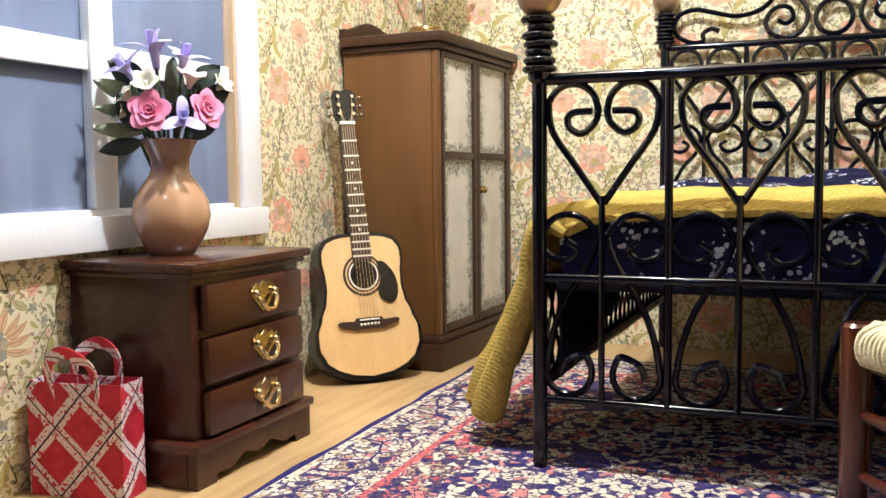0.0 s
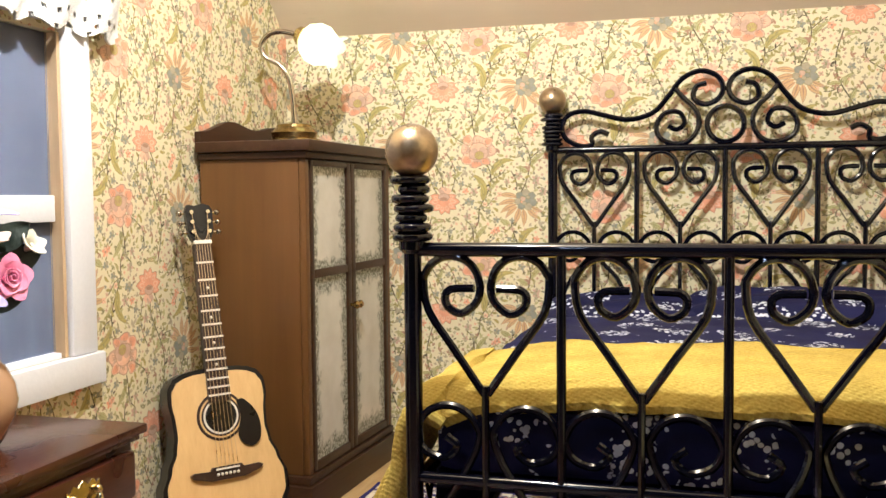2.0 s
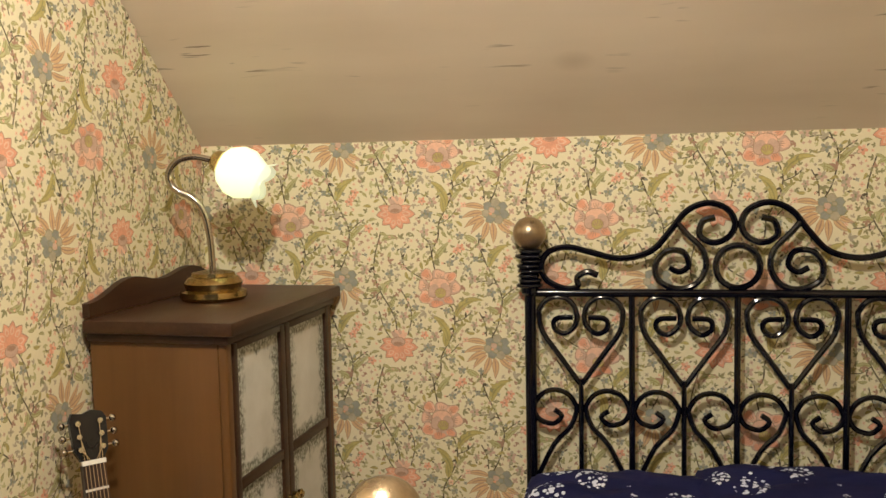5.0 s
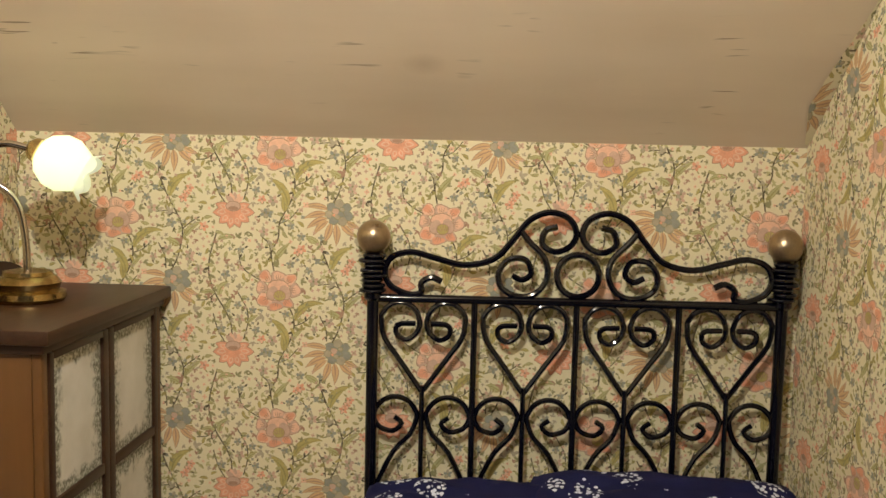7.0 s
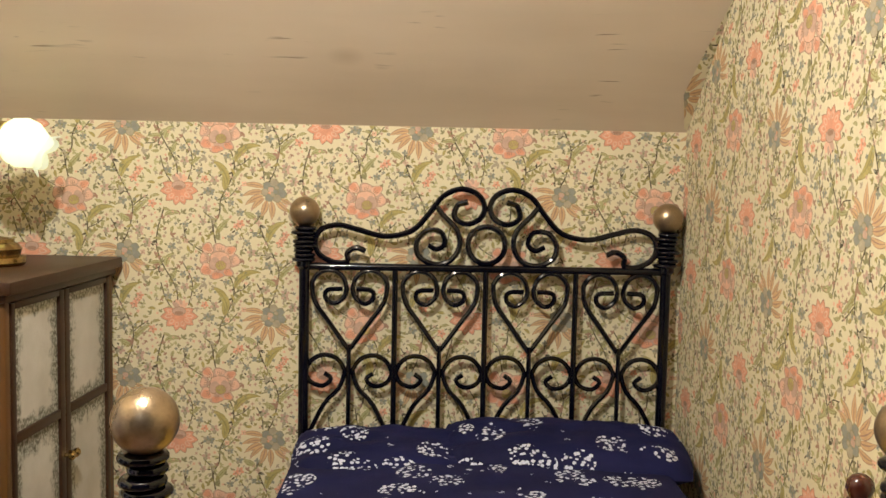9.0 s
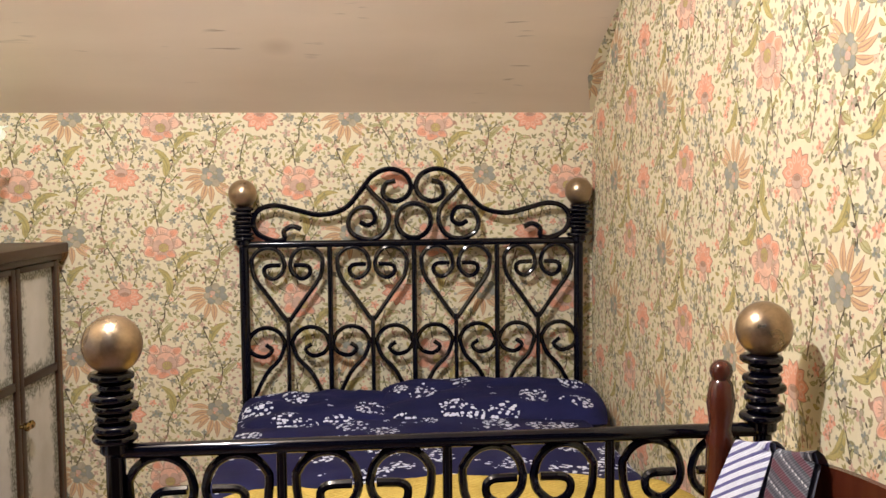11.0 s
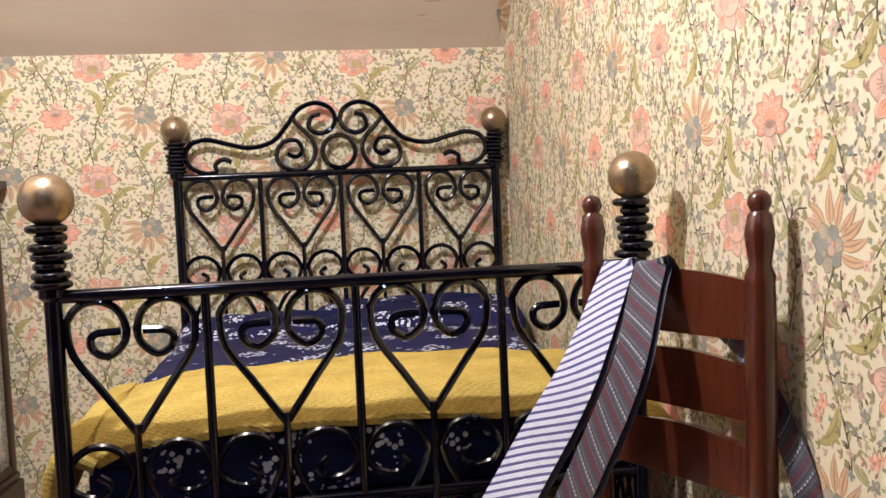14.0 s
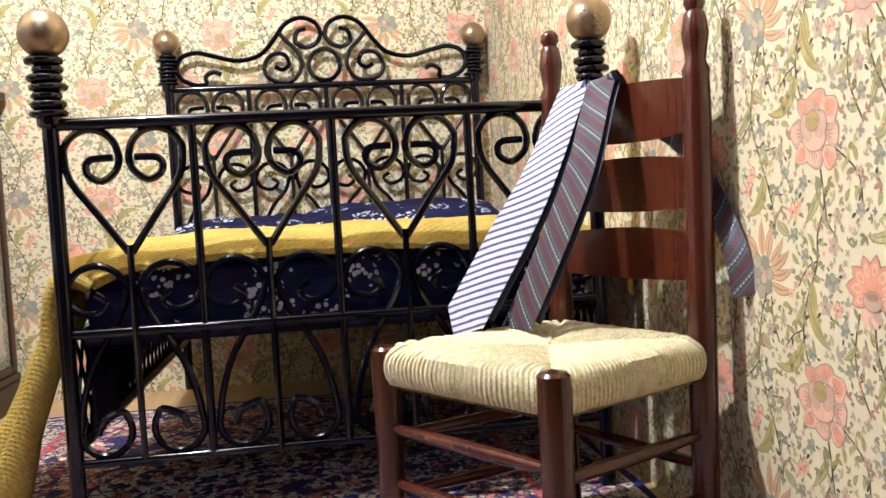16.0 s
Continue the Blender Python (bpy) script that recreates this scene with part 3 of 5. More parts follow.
def oval(cx, cy, a, b, turn=0.0, lobes=0, n=12):
    """An oval, or with lobes a scalloped rosette."""
    out = []
    for i in range(n):
        w = 2 * math.pi * i / n
        k = 1.0 if not lobes else 0.74 + 0.26 * abs(math.cos(lobes * w / 2))
        x, y = a * k * math.cos(w), b * k * math.sin(w)
        out.append((cx + x * math.cos(turn) - y * math.sin(turn), cy + x * math.sin(turn) + y * math.cos(turn)))
    return out


def motif():
    """One repeat of the print: polygons with their ink and layer. It is drawn on a grid of 1340 to the metre, y down, with the rose at (450, 450)."""
    rnd = random.Random(4)
    out = []
    grid = lambda x, y: ((x - 450) / 1340, (450 - y) / 1340)
    def put(poly, ink, layer):
        out.append((poly, INKS.index(ink), layer + 0.11 * (len(out) % 9)))
    def vine(pts, width=0.0034, ink="vine"):
        line = [(p.x, p.y) for p in smooth_line([(*grid(*p), 0) for p in pts], 5)]
        for q in ribbon(line, width):
            put(q, ink, 0)
        return line
    def disc(x, y, a, b, turn, ink, layer, lobes=0, edge=None, n=12):
        if edge:
            put(oval(*grid(x, y), (a + 3.2) / 1340, (b + 3.2) / 1340, -radians(turn), lobes, n), edge, layer - 0.9)
        put(oval(*grid(x, y), a / 1340, b / 1340, -radians(turn), lobes, n), ink, layer)
    def leaf(x, y, ang, length, width, bend, ink="gold", vein="olive"):
        c, a = grid(x, y), radians(ang)
        for q in comma(*c, a, (length + 5) / 1340, (width + 2.6) / 1340, bend):
            put(q, vein, 1)
        for q in comma(*c, a, length / 1340, width / 1340, bend):
            put(q, ink, 2)
        for q in comma(*c, a, length * 0.92 / 1340, width * 0.20 / 1340, bend):
            put(q, vein, 3)
    def dash(x, y, ang, size, ink, layer=1):
        put(petal(*grid(x, y), radians(ang), size / 1340, size * 0.21 / 1340, n=3), ink, layer)
    # the rose: an outer ring of lobed petals, a cup and a golden heart
    for x, y, a, b, turn, ink in ((452, 385, 40, 30, 0, "dusk"), (390, 384, 32, 30, 40, "coral"), (508, 396, 34, 28, -30, "coral"), (372, 436, 27, 34, 10, "dusk"), (530, 448, 30, 38, 15, "dusk"), (385, 497, 40, 34, 30, "coral"), (438, 522, 48, 26, -6, "rose"), (492, 505, 36, 28, 30, "rose")):
        disc(x, y, a, b, turn, "rose" if ink == "coral" else "dusk", 4, 3, "mauve", 15)
        disc(x + (x - 450) * 0.08, y + (y - 450) * 0.08, a * 0.72, b * 0.70, turn, "coral" if ink != "dusk" else "rose", 5, 3, None, 12)
        away = math.degrees(math.atan2(450 - y, x - 450))
        for k in (-16, 0, 16):
            put(petal(*grid(450 + (x - 450) * 0.5, 450 + (y - 450) * 0.5), radians(away + k), 0.036, 0.0012, 0.012, n=3), "mauve", 6)
    for x, y, a, b, turn, ink in ((452, 432, 50, 32, 0, "rose"), (424, 462, 26, 34, 20, "dusk"), (484, 458, 26, 36, -20, "dusk")):
        disc(x, y, a, b, turn, ink, 7, 0, "mauve")
    disc(458, 474, 27, 24, 0, "gold", 9, 0, "mauve")
    for k in range(5):
        put(petal(*grid(462, 494), radians(50 + 22 * k), 0.034, 0.0016, 0.008, n=3), "mauve", 10)
    # the orange flower: notched petals round a pale dome
    for k, (ang, length, width) in enumerate(((158, 88, 22), (186, 96, 25), (222, 88, 24), (258, 84, 22), (292, 84, 22), (326, 90, 24), (356, 100, 25), (24, 84, 20))):
        at, a = grid(236, 74), radians(ang)
        put(petal(*at, a, (length + 4) / 1340, (width + 3) / 1340), "mauve", 3)
        put(petal(*at, a, length / 1340, width / 1340), "coral", 4)
        put(petal(*at, a, length * 0.82 / 1340, width * 0.50 / 1340, 0.026), "rose", 5)
        put(petal(*at, a, length * 0.70 / 1340, width * 0.28 / 1340, 0.030), "coral", 6)
    for ang in (60, 85, 110, 135, 38):
        put(petal(*grid(240, 40), radians(ang), 0.042, 0.010), "dusk" if ang % 2 else "rose", 3)
    disc(236, 52, 34, 22, 0, "dusk", 8, 0, "mauve")
    disc(236, 62, 24, 10, 0, "mauve", 9)
    # the blue thistle with drooping tan petals
    for x, y, ang, length, width, bend in ((690, 60, 150, 130, 12, 0.9), (685, 80, 172, 118, 13, 0.7), (684, 100, 190, 110, 14, 0.6), (688, 112, 205, 100, 12, 0.7), (700, 118, 262, 108, 15, -0.4), (722, 124, 283, 104, 15, -0.4), (748, 120, 305, 98, 14, 0.5), (772, 112, 322, 72, 11, 0.5)):
        leaf(x, y, ang, length, width, bend, "tan", "mauve")
    for x, y, r, ink in ((730, 72, 56, "blue"), (702, 46, 24, "blue"), (738, 30, 24, "grey"), (774, 48, 24, "blue"), (782, 88, 24, "blue"), (754, 112, 24, "grey"), (712, 108, 24, "blue"), (690, 80, 20, "grey")):
        disc(x, y, r, r * 0.9, 0, ink, 5, 5, "sage")
    for x, y, r, ink in ((722, 66, 20, "dusk"), (746, 78, 17, "blue"), (730, 92, 14, "grey"), (752, 56, 12, "grey"), (714, 84, 9, "coral")):
        disc(x, y, r, r * 0.75, 20, ink, 8, 5, "sage")
    # vines from flower to flower
    lines = [vine(q, w) for q, w in (
        (((490, 505), (518, 560), (528, 620), (510, 690), (478, 750), (455, 800), (450, 870), (418, 940), (430, 1025)), 0.0052),
        (((655, 178), (656, 240), (690, 330), (740, 430), (765, 500), (756, 580), (735, 650), (708, 700)), 0.0052),
        (((160, 168), (126, 285), (120, 380), (150, 470), (202, 560), (226, 620), (230, 690)), 0.0052),
        (((262, 262), (276, 338), (340, 388), (392, 412)), 0.0042), (((255, 458), (300, 540), (306, 610), (286, 690)), 0.0042),
        (((650, 568), (680, 630), (685, 690)), 0.0042), (((140, 568), (164, 650), (200, 710)), 0.0042), (((370, 192), (406, 228), (416, 290)), 0.0042), (((765, 500), (800, 470), (846, 440)), 0.0042), (((690, 330), (660, 300), (610, 295)), 0.0036), (((740, 430), (690, 415), (640, 420)), 0.0036), (((150, 470), (110, 500), (60, 505)), 0.0036), (((528, 620), (575, 600), (610, 570)), 0.0036), (((455, 130), (500, 110), (545, 60)), 0.0036))]
    # long feathered leaves
    for args in ((532, 598, 82, 185, 17, -1.75), (492, 724, 84, 175, 17, 1.35), (706, 350, 92, 160, 19, -1.5), (770, 545, 68, 120, 12, -0.9, "sage2"), (172, 486, 108, 92, 13, -1.7, "sage2"), (150, 468, 165, 74, 10, 0.5, "sage2"), (430, 312, 60, 120, 12, -0.35, "sage2"), (648, 232, 130, 82, 11, 0.6, "sage2"), (160, 215, 40, 92, 11, -1.1, "sage2"), (206, 556, 92, 70, 9, -0.8, "sage2"), (520, 690, 66, 76, 8, -0.7, "sage2"), (752, 582, 130, 78, 11, 0.9, "sage2"), (478, 76, 82, 90, 14, 0.5, "gold"), (306, 610, 60, 60, 8, -0.8, "sage2")):
        leaf(*args)
    # leaflets along the vines
    for line in lines:
        for i in range(2, len(line) - 1, 2):
            a = math.degrees(math.atan2(line[i + 1][1] - line[i][1], line[i + 1][0] - line[i][0]))
            side = 1 if (i // 2) % 2 else -1
            x, y = 450 + line[i][0] * 1340, 450 - line[i][1] * 1340
            dash(x, y, a + side * 50, rnd.uniform(26, 40), rnd.choice(("sage", "olive", "sage", "sage2", "vine")))
    # clusters of small flowers, then single leaflets in what room is left
    taken = [(450, 450, 104), (236, 80, 92), (725, 75, 66), (640, 90, 60), (720, 180, 46)]
    spots = [("coral", x, y) for x, y in ((560, 250), (786, 330), (96, 150), (372, 16), (30, 640), (540, 262), (770, 352))]
    spots += [("dusk2", x, y) for x, y in ((30, 282), (382, 170), (364, 240), (842, 26), (70, 352), (620, 402), (268, 590), (424, 690), (696, 600), (800, 640), (626, 632))]
    spots += [("teal", x, y) for x, y in ((272, 258), (200, 376), (258, 522), (510, 322), (596, 350), (330, 546), (346, 642), (402, 82), (488, 562), (510, 140), (384, 750), (180, 640), (712, 470), (560, 190))]
    for kind, x, y in spots:
        size = rnd.uniform(17, 24)
        turn = rnd.uniform(0, 90)
        inks = {"coral": ("coral", "rose", "dusk"), "dusk2": ("dusk", "grey", "dusk"), "teal": ("blue", "grey", "blue")}[kind]
        for k in range(5):
            a = radians(turn + 72 * k)
            disc(x + size * 0.62 * math.cos(a), y + size * 0.62 * math.sin(a), size * 0.50, size * 0.36, turn + 72 * k, inks[k % 2], 4, 0, "sage" if k == 1 else None, 7)
        disc(x, y, size * 0.24, size * 0.24, 0, "mauve" if kind == "coral" else "sage", 6, 0, None, 6)
        for k in range(4):
            a = turn + 40 + 90 * k + rnd.uniform(-20, 20)
            dash(x + size * 1.1 * math.cos(radians(a)), y - size * 1.1 * math.sin(radians(a)), a + rnd.uniform(-50, 50), rnd.uniform(16, 25), rnd.choice(("sage", "vine", "olive", "grey")), 2)
        taken.append((x, y, size + 8))
    tries = 0
    while tries < 2600:
        tries += 1
        x, y, r = rnd.uniform(0, 770), rnd.uniform(0, 670), rnd.choice((9, 11, 14, 18) if tries < 900 else (9, 11))
        if any(math.hypot(x + i * 770.5 - a, y - i * 335 + j * 670 - b) < r + c for a, b, c in taken for i in (-1, 0, 1) for j in (-1, 0, 1)):
            continue
        taken.append((x, y, r))
        turn = rnd.uniform(0, 360)
        if r > 13 and rnd.random() < 0.55:
            leaf(x - r * math.cos(radians(turn)), y + r * math.sin(radians(turn)), turn, r * 2.3, r * 0.33, rnd.choice((-0.9, 0.9)), rnd.choice(("sage2", "gold", "sage2")), "olive")
        elif rnd.random() < 0.42:
            ink = rnd.choice(("dusk", "grey", "rose", "blue", "dusk"))
            for k in range(4):
                disc(x + r * 0.5 * math.cos(radians(turn + 90 * k)), y + r * 0.5 * math.sin(radians(turn + 90 * k)), r * 0.46, r * 0.34, turn + 90 * k, ink, 3, 0, None, 6)
            disc(x, y, r * 0.2, r * 0.2, 0, "sage", 5, 0, None, 5)
        else:
            ink = rnd.choice(("sage", "olive", "grey", "sage", "mauve", "sage2"))
            for k in (-50, 0, 55):
                dash(x - r * 0.6 * math.cos(radians(turn)), y + r * 0.6 * math.sin(radians(turn)), turn + k, r * (2.4 if not k else 1.8), ink, 2)
    return out


MOTIF = motif()


def inside(poly, shape):
    """Whether all of a polygon's points lie in a convex shape of half planes (a, b, c): a*u + b*v <= c."""
    return all(a * u + b * v <= c + 1e-6 for u, v in poly for a, b, c in shape)


def clipped(poly, shape):
    """What of a polygon lies in a convex shape of half planes."""
    for a, b, c in shape:
        out = []
        for (u0, v0), (u1, v1) in zip(poly, poly[1:] + poly[:1]):
            d0, d1 = a * u0 + b * v0 - c, a * u1 + b * v1 - c
            if d0 <= 0:
                out.append((u0, v0))
            if d0 * d1 < 0:
                k = d0 / (d0 - d1)
                out.append((u0 + (u1 - u0) * k, v0 + (v1 - v0) * k))
        poly = out
        if len(poly) < 3:
            return []
    return poly


def paper(wall, to_room, normal, start, shapes, bounds, flip):
    """Lay the print on a wall. shapes: the convex fields that it may cover, in the wall's own (u, v)."""
    mesh = Mesh()
    nrm = Vector(normal)
    u0, u1, v0, v1 = bounds
    for i in range(-9, 10):
        for j in range(-14, 15):
            x, y = start[0] + i * COLUMN, start[1] + i * 0.25 + j * REPEAT
            if not (u0 - 0.7 < x < u1 + 0.2 and v0 - 0.9 < y < v1 + 0.6):
                continue
            span = [(x + a, y + b) for a in (-0.40, 0.36) for b in (-0.50, 0.40)]
            span = [(-a, -b) for a, b in span] if flip else span
            whole = any(inside(span, s) for s in shapes)
            for poly, ink, layer in MOTIF:
                q = [(x + a, y + b) for a, b in poly]
                q = [(-a, -b) for a, b in q] if flip else q
                bits = [q] if whole or any(inside(q, s) for s in shapes) else [c for c in (clipped(q, s) for s in shapes) if c]
                for bit in bits:
                    mesh.add([to_room(a, b) + nrm * (0.0003 + 0.00013 * layer) for a, b in bit], [tuple(range(len(bit)))], ink)
    part("printed_flowers", mesh, [INK[k] for k in INKS], wall, "coral, gold and sage flower print", smooth=False, placed=True, kind="stuff")


def between(u0, u1, v0, v1):
    return [(-1, 0, -u0), (1, 0, u1), (0, -1, -v0), (0, 1, v1)]


roof = (SLOPE, 1, EAVES + BACK * SLOPE)
paper(wall_back, lambda u, v: Vector((u, BACK, v)), (0, -1, 0), (-0.911, 1.40), [between(LEFT, RIGHT, 0, EAVES)], (LEFT, RIGHT, 0, EAVES), False)
y0, y1, z0, z1 = WIN
paper(wall_left, lambda u, v: Vector((LEFT, u, v)), (1, 0, 0), (-3.28 - 0.41, -1.914 - 0.01), [between(FRONT, y0, 0, TOP), between(y1, BACK, 0, TOP) + [roof], between(y0, y1, 0, z0), between(y0, y1, z1, TOP)], (-BACK, -FRONT, -TOP, 0), True)
paper(wall_right, lambda u, v: Vector((RIGHT, -u, v)), (-1, 0, 0), (2.575 - 0.41, -1.665 - 0.01), [[(-1, 0, BACK), (1, 0, -FRONT), (0, -1, 0), (0, 1, TOP), (-SLOPE, 1, EAVES + BACK * SLOPE)]], (FRONT, BACK, -TOP, 0), True)
halves = [(b - d, c - a, (b - d) * a + (c - a) * b) for (a, b), (c, d) in zip(LAP, LAP[1:])]
paper(lap, on_lap, (0, -0.64, -0.77), (4.10, -0.20), [[(-p, -q, -r) if p * 4.2 + q * 0.02 > r else (p, q, r) for p, q, r in halves] + [(0, -1, 0)]], (3.9, 4.445, 0, 0.07), False)

# ---- window ----
yc = 2.17
window = new("window_1")
window.matrix_basis = Matrix.Translation(Vector((LEFT, yc, WIN[2])) * S)
ORIGIN[window.name] = Vector((LEFT, yc, WIN[2]))
tagged(window, "white painted wooden window with clear acetate panes", "window", kind="structure")
X0, X1 = LEFT + 0.001, LEFT + 0.030
part("window_sill", Mesh().box(X0, X1 + 0.012, 1.33, 2.966, 0.615, 0.7145, 0.006), WHITE, window, placed=True)
part("casing", Mesh().box(X0, X1, 2.828, 2.942, 0.7165, 1.72, 0.005), WHITE, window, placed=True)
part("casing", Mesh().box(X0, X1, 1.355, 1.498, 0.7165, 1.72, 0.005), WHITE, window, placed=True)
part("casing", Mesh().box(X0, X1, 1.355, 2.942, 1.722, 1.81, 0.005), WHITE, window, placed=True)
part("inner_frame", Mesh().box(LEFT - 0.031, X0 + 0.010, 2.810, 2.824, 0.716, 1.698), BARE, window, "bare wood inner strip", placed=True)
part("inner_frame", Mesh().box(LEFT - 0.031, X0 + 0.010, 1.502, 1.525, 0.716, 1.698), BARE, window, "bare wood inner strip", placed=True)
part("inner_frame", Mesh().box(LEFT - 0.031, X0 + 0.002, 1.526, 2.802, 0.7155, 0.732), WHITE, window, placed=True)
part("mullion", Mesh().box(LEFT - 0.030, LEFT + 0.006, 2.125, 2.220, 0.733, 1.698, 0.004), WHITE, window, placed=True)
for a, b in ((1.526, 2.124), (2.221, 2.802)):
    part("meeting_rail", Mesh().box(LEFT - 0.029, LEFT - 0.003, a, b, 1.13, 1.21, 0.004), WHITE, window, placed=True)
    for c, d in ((0.733, 1.128), (1.212, 1.697)):
        pane = part("pane", Mesh().box(LEFT - 0.022, LEFT - 0.018, a, b, c, d), GLASS, window, placed=True)
        pane.visible_shadow = False
single("backdrop", Mesh().box(LEFT - 0.046, LEFT - 0.032, WIN[0] + 0.002, WIN[1] - 0.002, WIN[2] + 0.002, WIN[3] - 0.002), VIEW, (LEFT - 0.07, 2.16, WIN[2]), "dim grey-blue board with painted reflection streaks behind the window", "backdrop", kind="structure", placed=True)

# ---- lace valance ----
m = Mesh()
cell = 0.016
cols, rws = int((3.085 - 1.22) / cell), 15
def lace_point(i, j):
    y = 1.22 + i * cell
    z = 1.93 - j * (0.225 + 0.012 * math.sin(y * 44)) / rws
    return (LEFT + 0.052 + 0.012 * math.sin(y * 31 + j * 0.3) + 0.004 * noise.noise((y * 40, z * 40, 0)), y, z)
pts = [lace_point(i, j) for j in range(rws + 1) for i in range(cols + 1)]
faces = []
for j in range(rws):
    for i in range(cols):
        hole = (j in (3, 11) and i % 3 == 0) or (i * 7 + j * 5) % 37 == 0 or (j == rws - 1 and i % 5 == 0)
        if not hole:
            a = j * (cols + 1) + i
            faces.append((a, a + cols + 1, a + cols + 2, a + 1))
m.add(pts, faces)
m.add([(x - 0.008, y, z) for x, y, z in pts], [f[::-1] for f in faces])
valance = thing("lace_valance", (LEFT + 0.05, 2.17, 1.93), "white crocheted cotton lace valance over the window", "curtain")
part("lace", m, LACE, valance, placed=True)
part("curtain_rod", Mesh().tube([(LEFT + 0.040, 1.20, 1.932), (LEFT + 0.040, 3.09, 1.932)], 0.012), WHITE, valance, placed=True)
for y in (1.25, 3.06):
    part("bracket", Mesh().box(LEFT + 0.001, LEFT + 0.040, y - 0.012, y + 0.012, 1.915, 1.94), WHITE, valance, placed=True)

# ---- rug ----
m = Mesh()
nx, ny = 60, 80
rows = []
for j in range(ny + 1):
    rows.append([(-RUG_X + 2 * RUG_X * i / nx + 0.006 * math.sin(j * 0.5), -RUG_Y + 2 * RUG_Y * j / ny, 0.012 + 0.003 * noise.noise((i * 0.3, j * 0.3, 0))) for i in range(nx + 1)])
m.sheet(rows, 0, None, (0, 0, -0.0115))
single("rug", m, RUG, (-0.18, 2.45, 0), "navy, cream and red woven oriental rug under the bed", "rug")

# ---- bed ----
HEAD, FOOT = 4.382, 2.468
HX, FX = (-0.567, 0.854), (-0.609, 0.804)
bed = thing("bed", (0.12, 3.4, 0), "black wrought iron double bed with gold ball finials", "bed")


def scroll(cx, side, tip, top, half, y, r=0.0098):
    """Half of an iron heart: from the tip up to the outside, over the top and into an inner curl."""
    k = half / 0.176
    ox, R = 0.146 * k, 0.066 * k
    pts = [(0.004, tip), (ox * 0.52, tip + (top - tip) * 0.33), (ox * 0.92, tip + (top - tip) * 0.60)]
    pts += arc(ox - R, top - R, R, 8, 172, 10)
    pts += [(a * k, top - b * k) for a, b in ((0.012, 0.076), (0.022, 0.106), (0.056, 0.131), (0.088, 0.116), (0.094, 0.090), (0.080, 0.076), (0.052, 0.0735), (0.026, 0.073))]
    return Mesh().tube(smooth_line([(cx + side * a, y, b) for a, b in pts], 3), r, 8)


def lower_scroll(cx, side, top, bottom, half, y, r=0.0125, curl=False):
    """An S: a curl beside the middle bar whose stem runs down and out."""
    R = half * 0.43
    ccx = half * 0.52
    zc = top - R
    pts = [(ccx + R * 0.05, zc + R * 0.05), (ccx - R * 0.30, zc - R * 0.25), (ccx + R * 0.10, zc - R * 0.62), (ccx + R * 0.72, zc - R * 0.45)]
    pts += arc(ccx, zc, R, 0, 175, 10)
    pts += [(ccx - R * 0.70, zc - R * 0.75)]
    if curl:
        q = half * 0.36
        qx, qz = half * 0.52, bottom + q
        pts += [(half * 0.62, (zc + qz) / 2), (half * 0.80, qz + q * 1.3)] + arc(qx, qz, q, 20, -230, 12) + [(qx + q * 0.1, qz + q * 0.45), (qx + q * 0.35, qz - q * 0.1)]
    else:
        pts += [(half * 0.55, (zc + bottom) / 2), (half - 0.02, bottom)]
    return Mesh().tube(smooth_line([(cx + side * a, y, b) for a, b in pts], 3), r, 8)


def bead_stack(x, y, z0, z1, r, n=6):
    h = (z1 - z0) / n
    for i in range(n):
        m = Mesh()
        k = r * (1.0 + 0.13 * math.sin(i * 2.1 + x * 9))
        zc = z0 + h * (i + 0.5)
        m.lathe([(k * (0.70 + 0.30 * math.cos(radians(w))), h * 0.5 * math.sin(radians(w))) for w in range(-90, 91, 15)], (x + 0.005 * math.sin(i * 3.3 + x * 5), y + 0.004 * math.cos(i * 2.3), zc), 20)
        part("bead", m, IRON, bed, "glossy black bead", placed=True)


for xs, y, rail, ball in ((FX, FOOT, 1.073, 1.300), (HX, HEAD, 1.393, 1.606)):
    for x in xs:
        part("post", Mesh().lathe([(0.019, 0.0125), (0.0205, 0.03), (0.0205, rail - 0.01), (0.031, rail), (0.031, rail + 0.018), (0.020, rail + 0.022)], (x, y, 0), 16), IRON, bed, placed=True)
        bead_stack(x, y, rail + 0.018, ball - 0.056, 0.043, 7 if y == FOOT else 8)
        part("ball_finial", Mesh().ball((x, y, ball), 0.062 if y == FOOT else 0.059, 28, 18), BALL, bed, "dull gold ball", placed=True)


def rail(xs, y, z, r):
    return Mesh().tube([(xs[0], y, z), (xs[1], y, z)], r, 10)


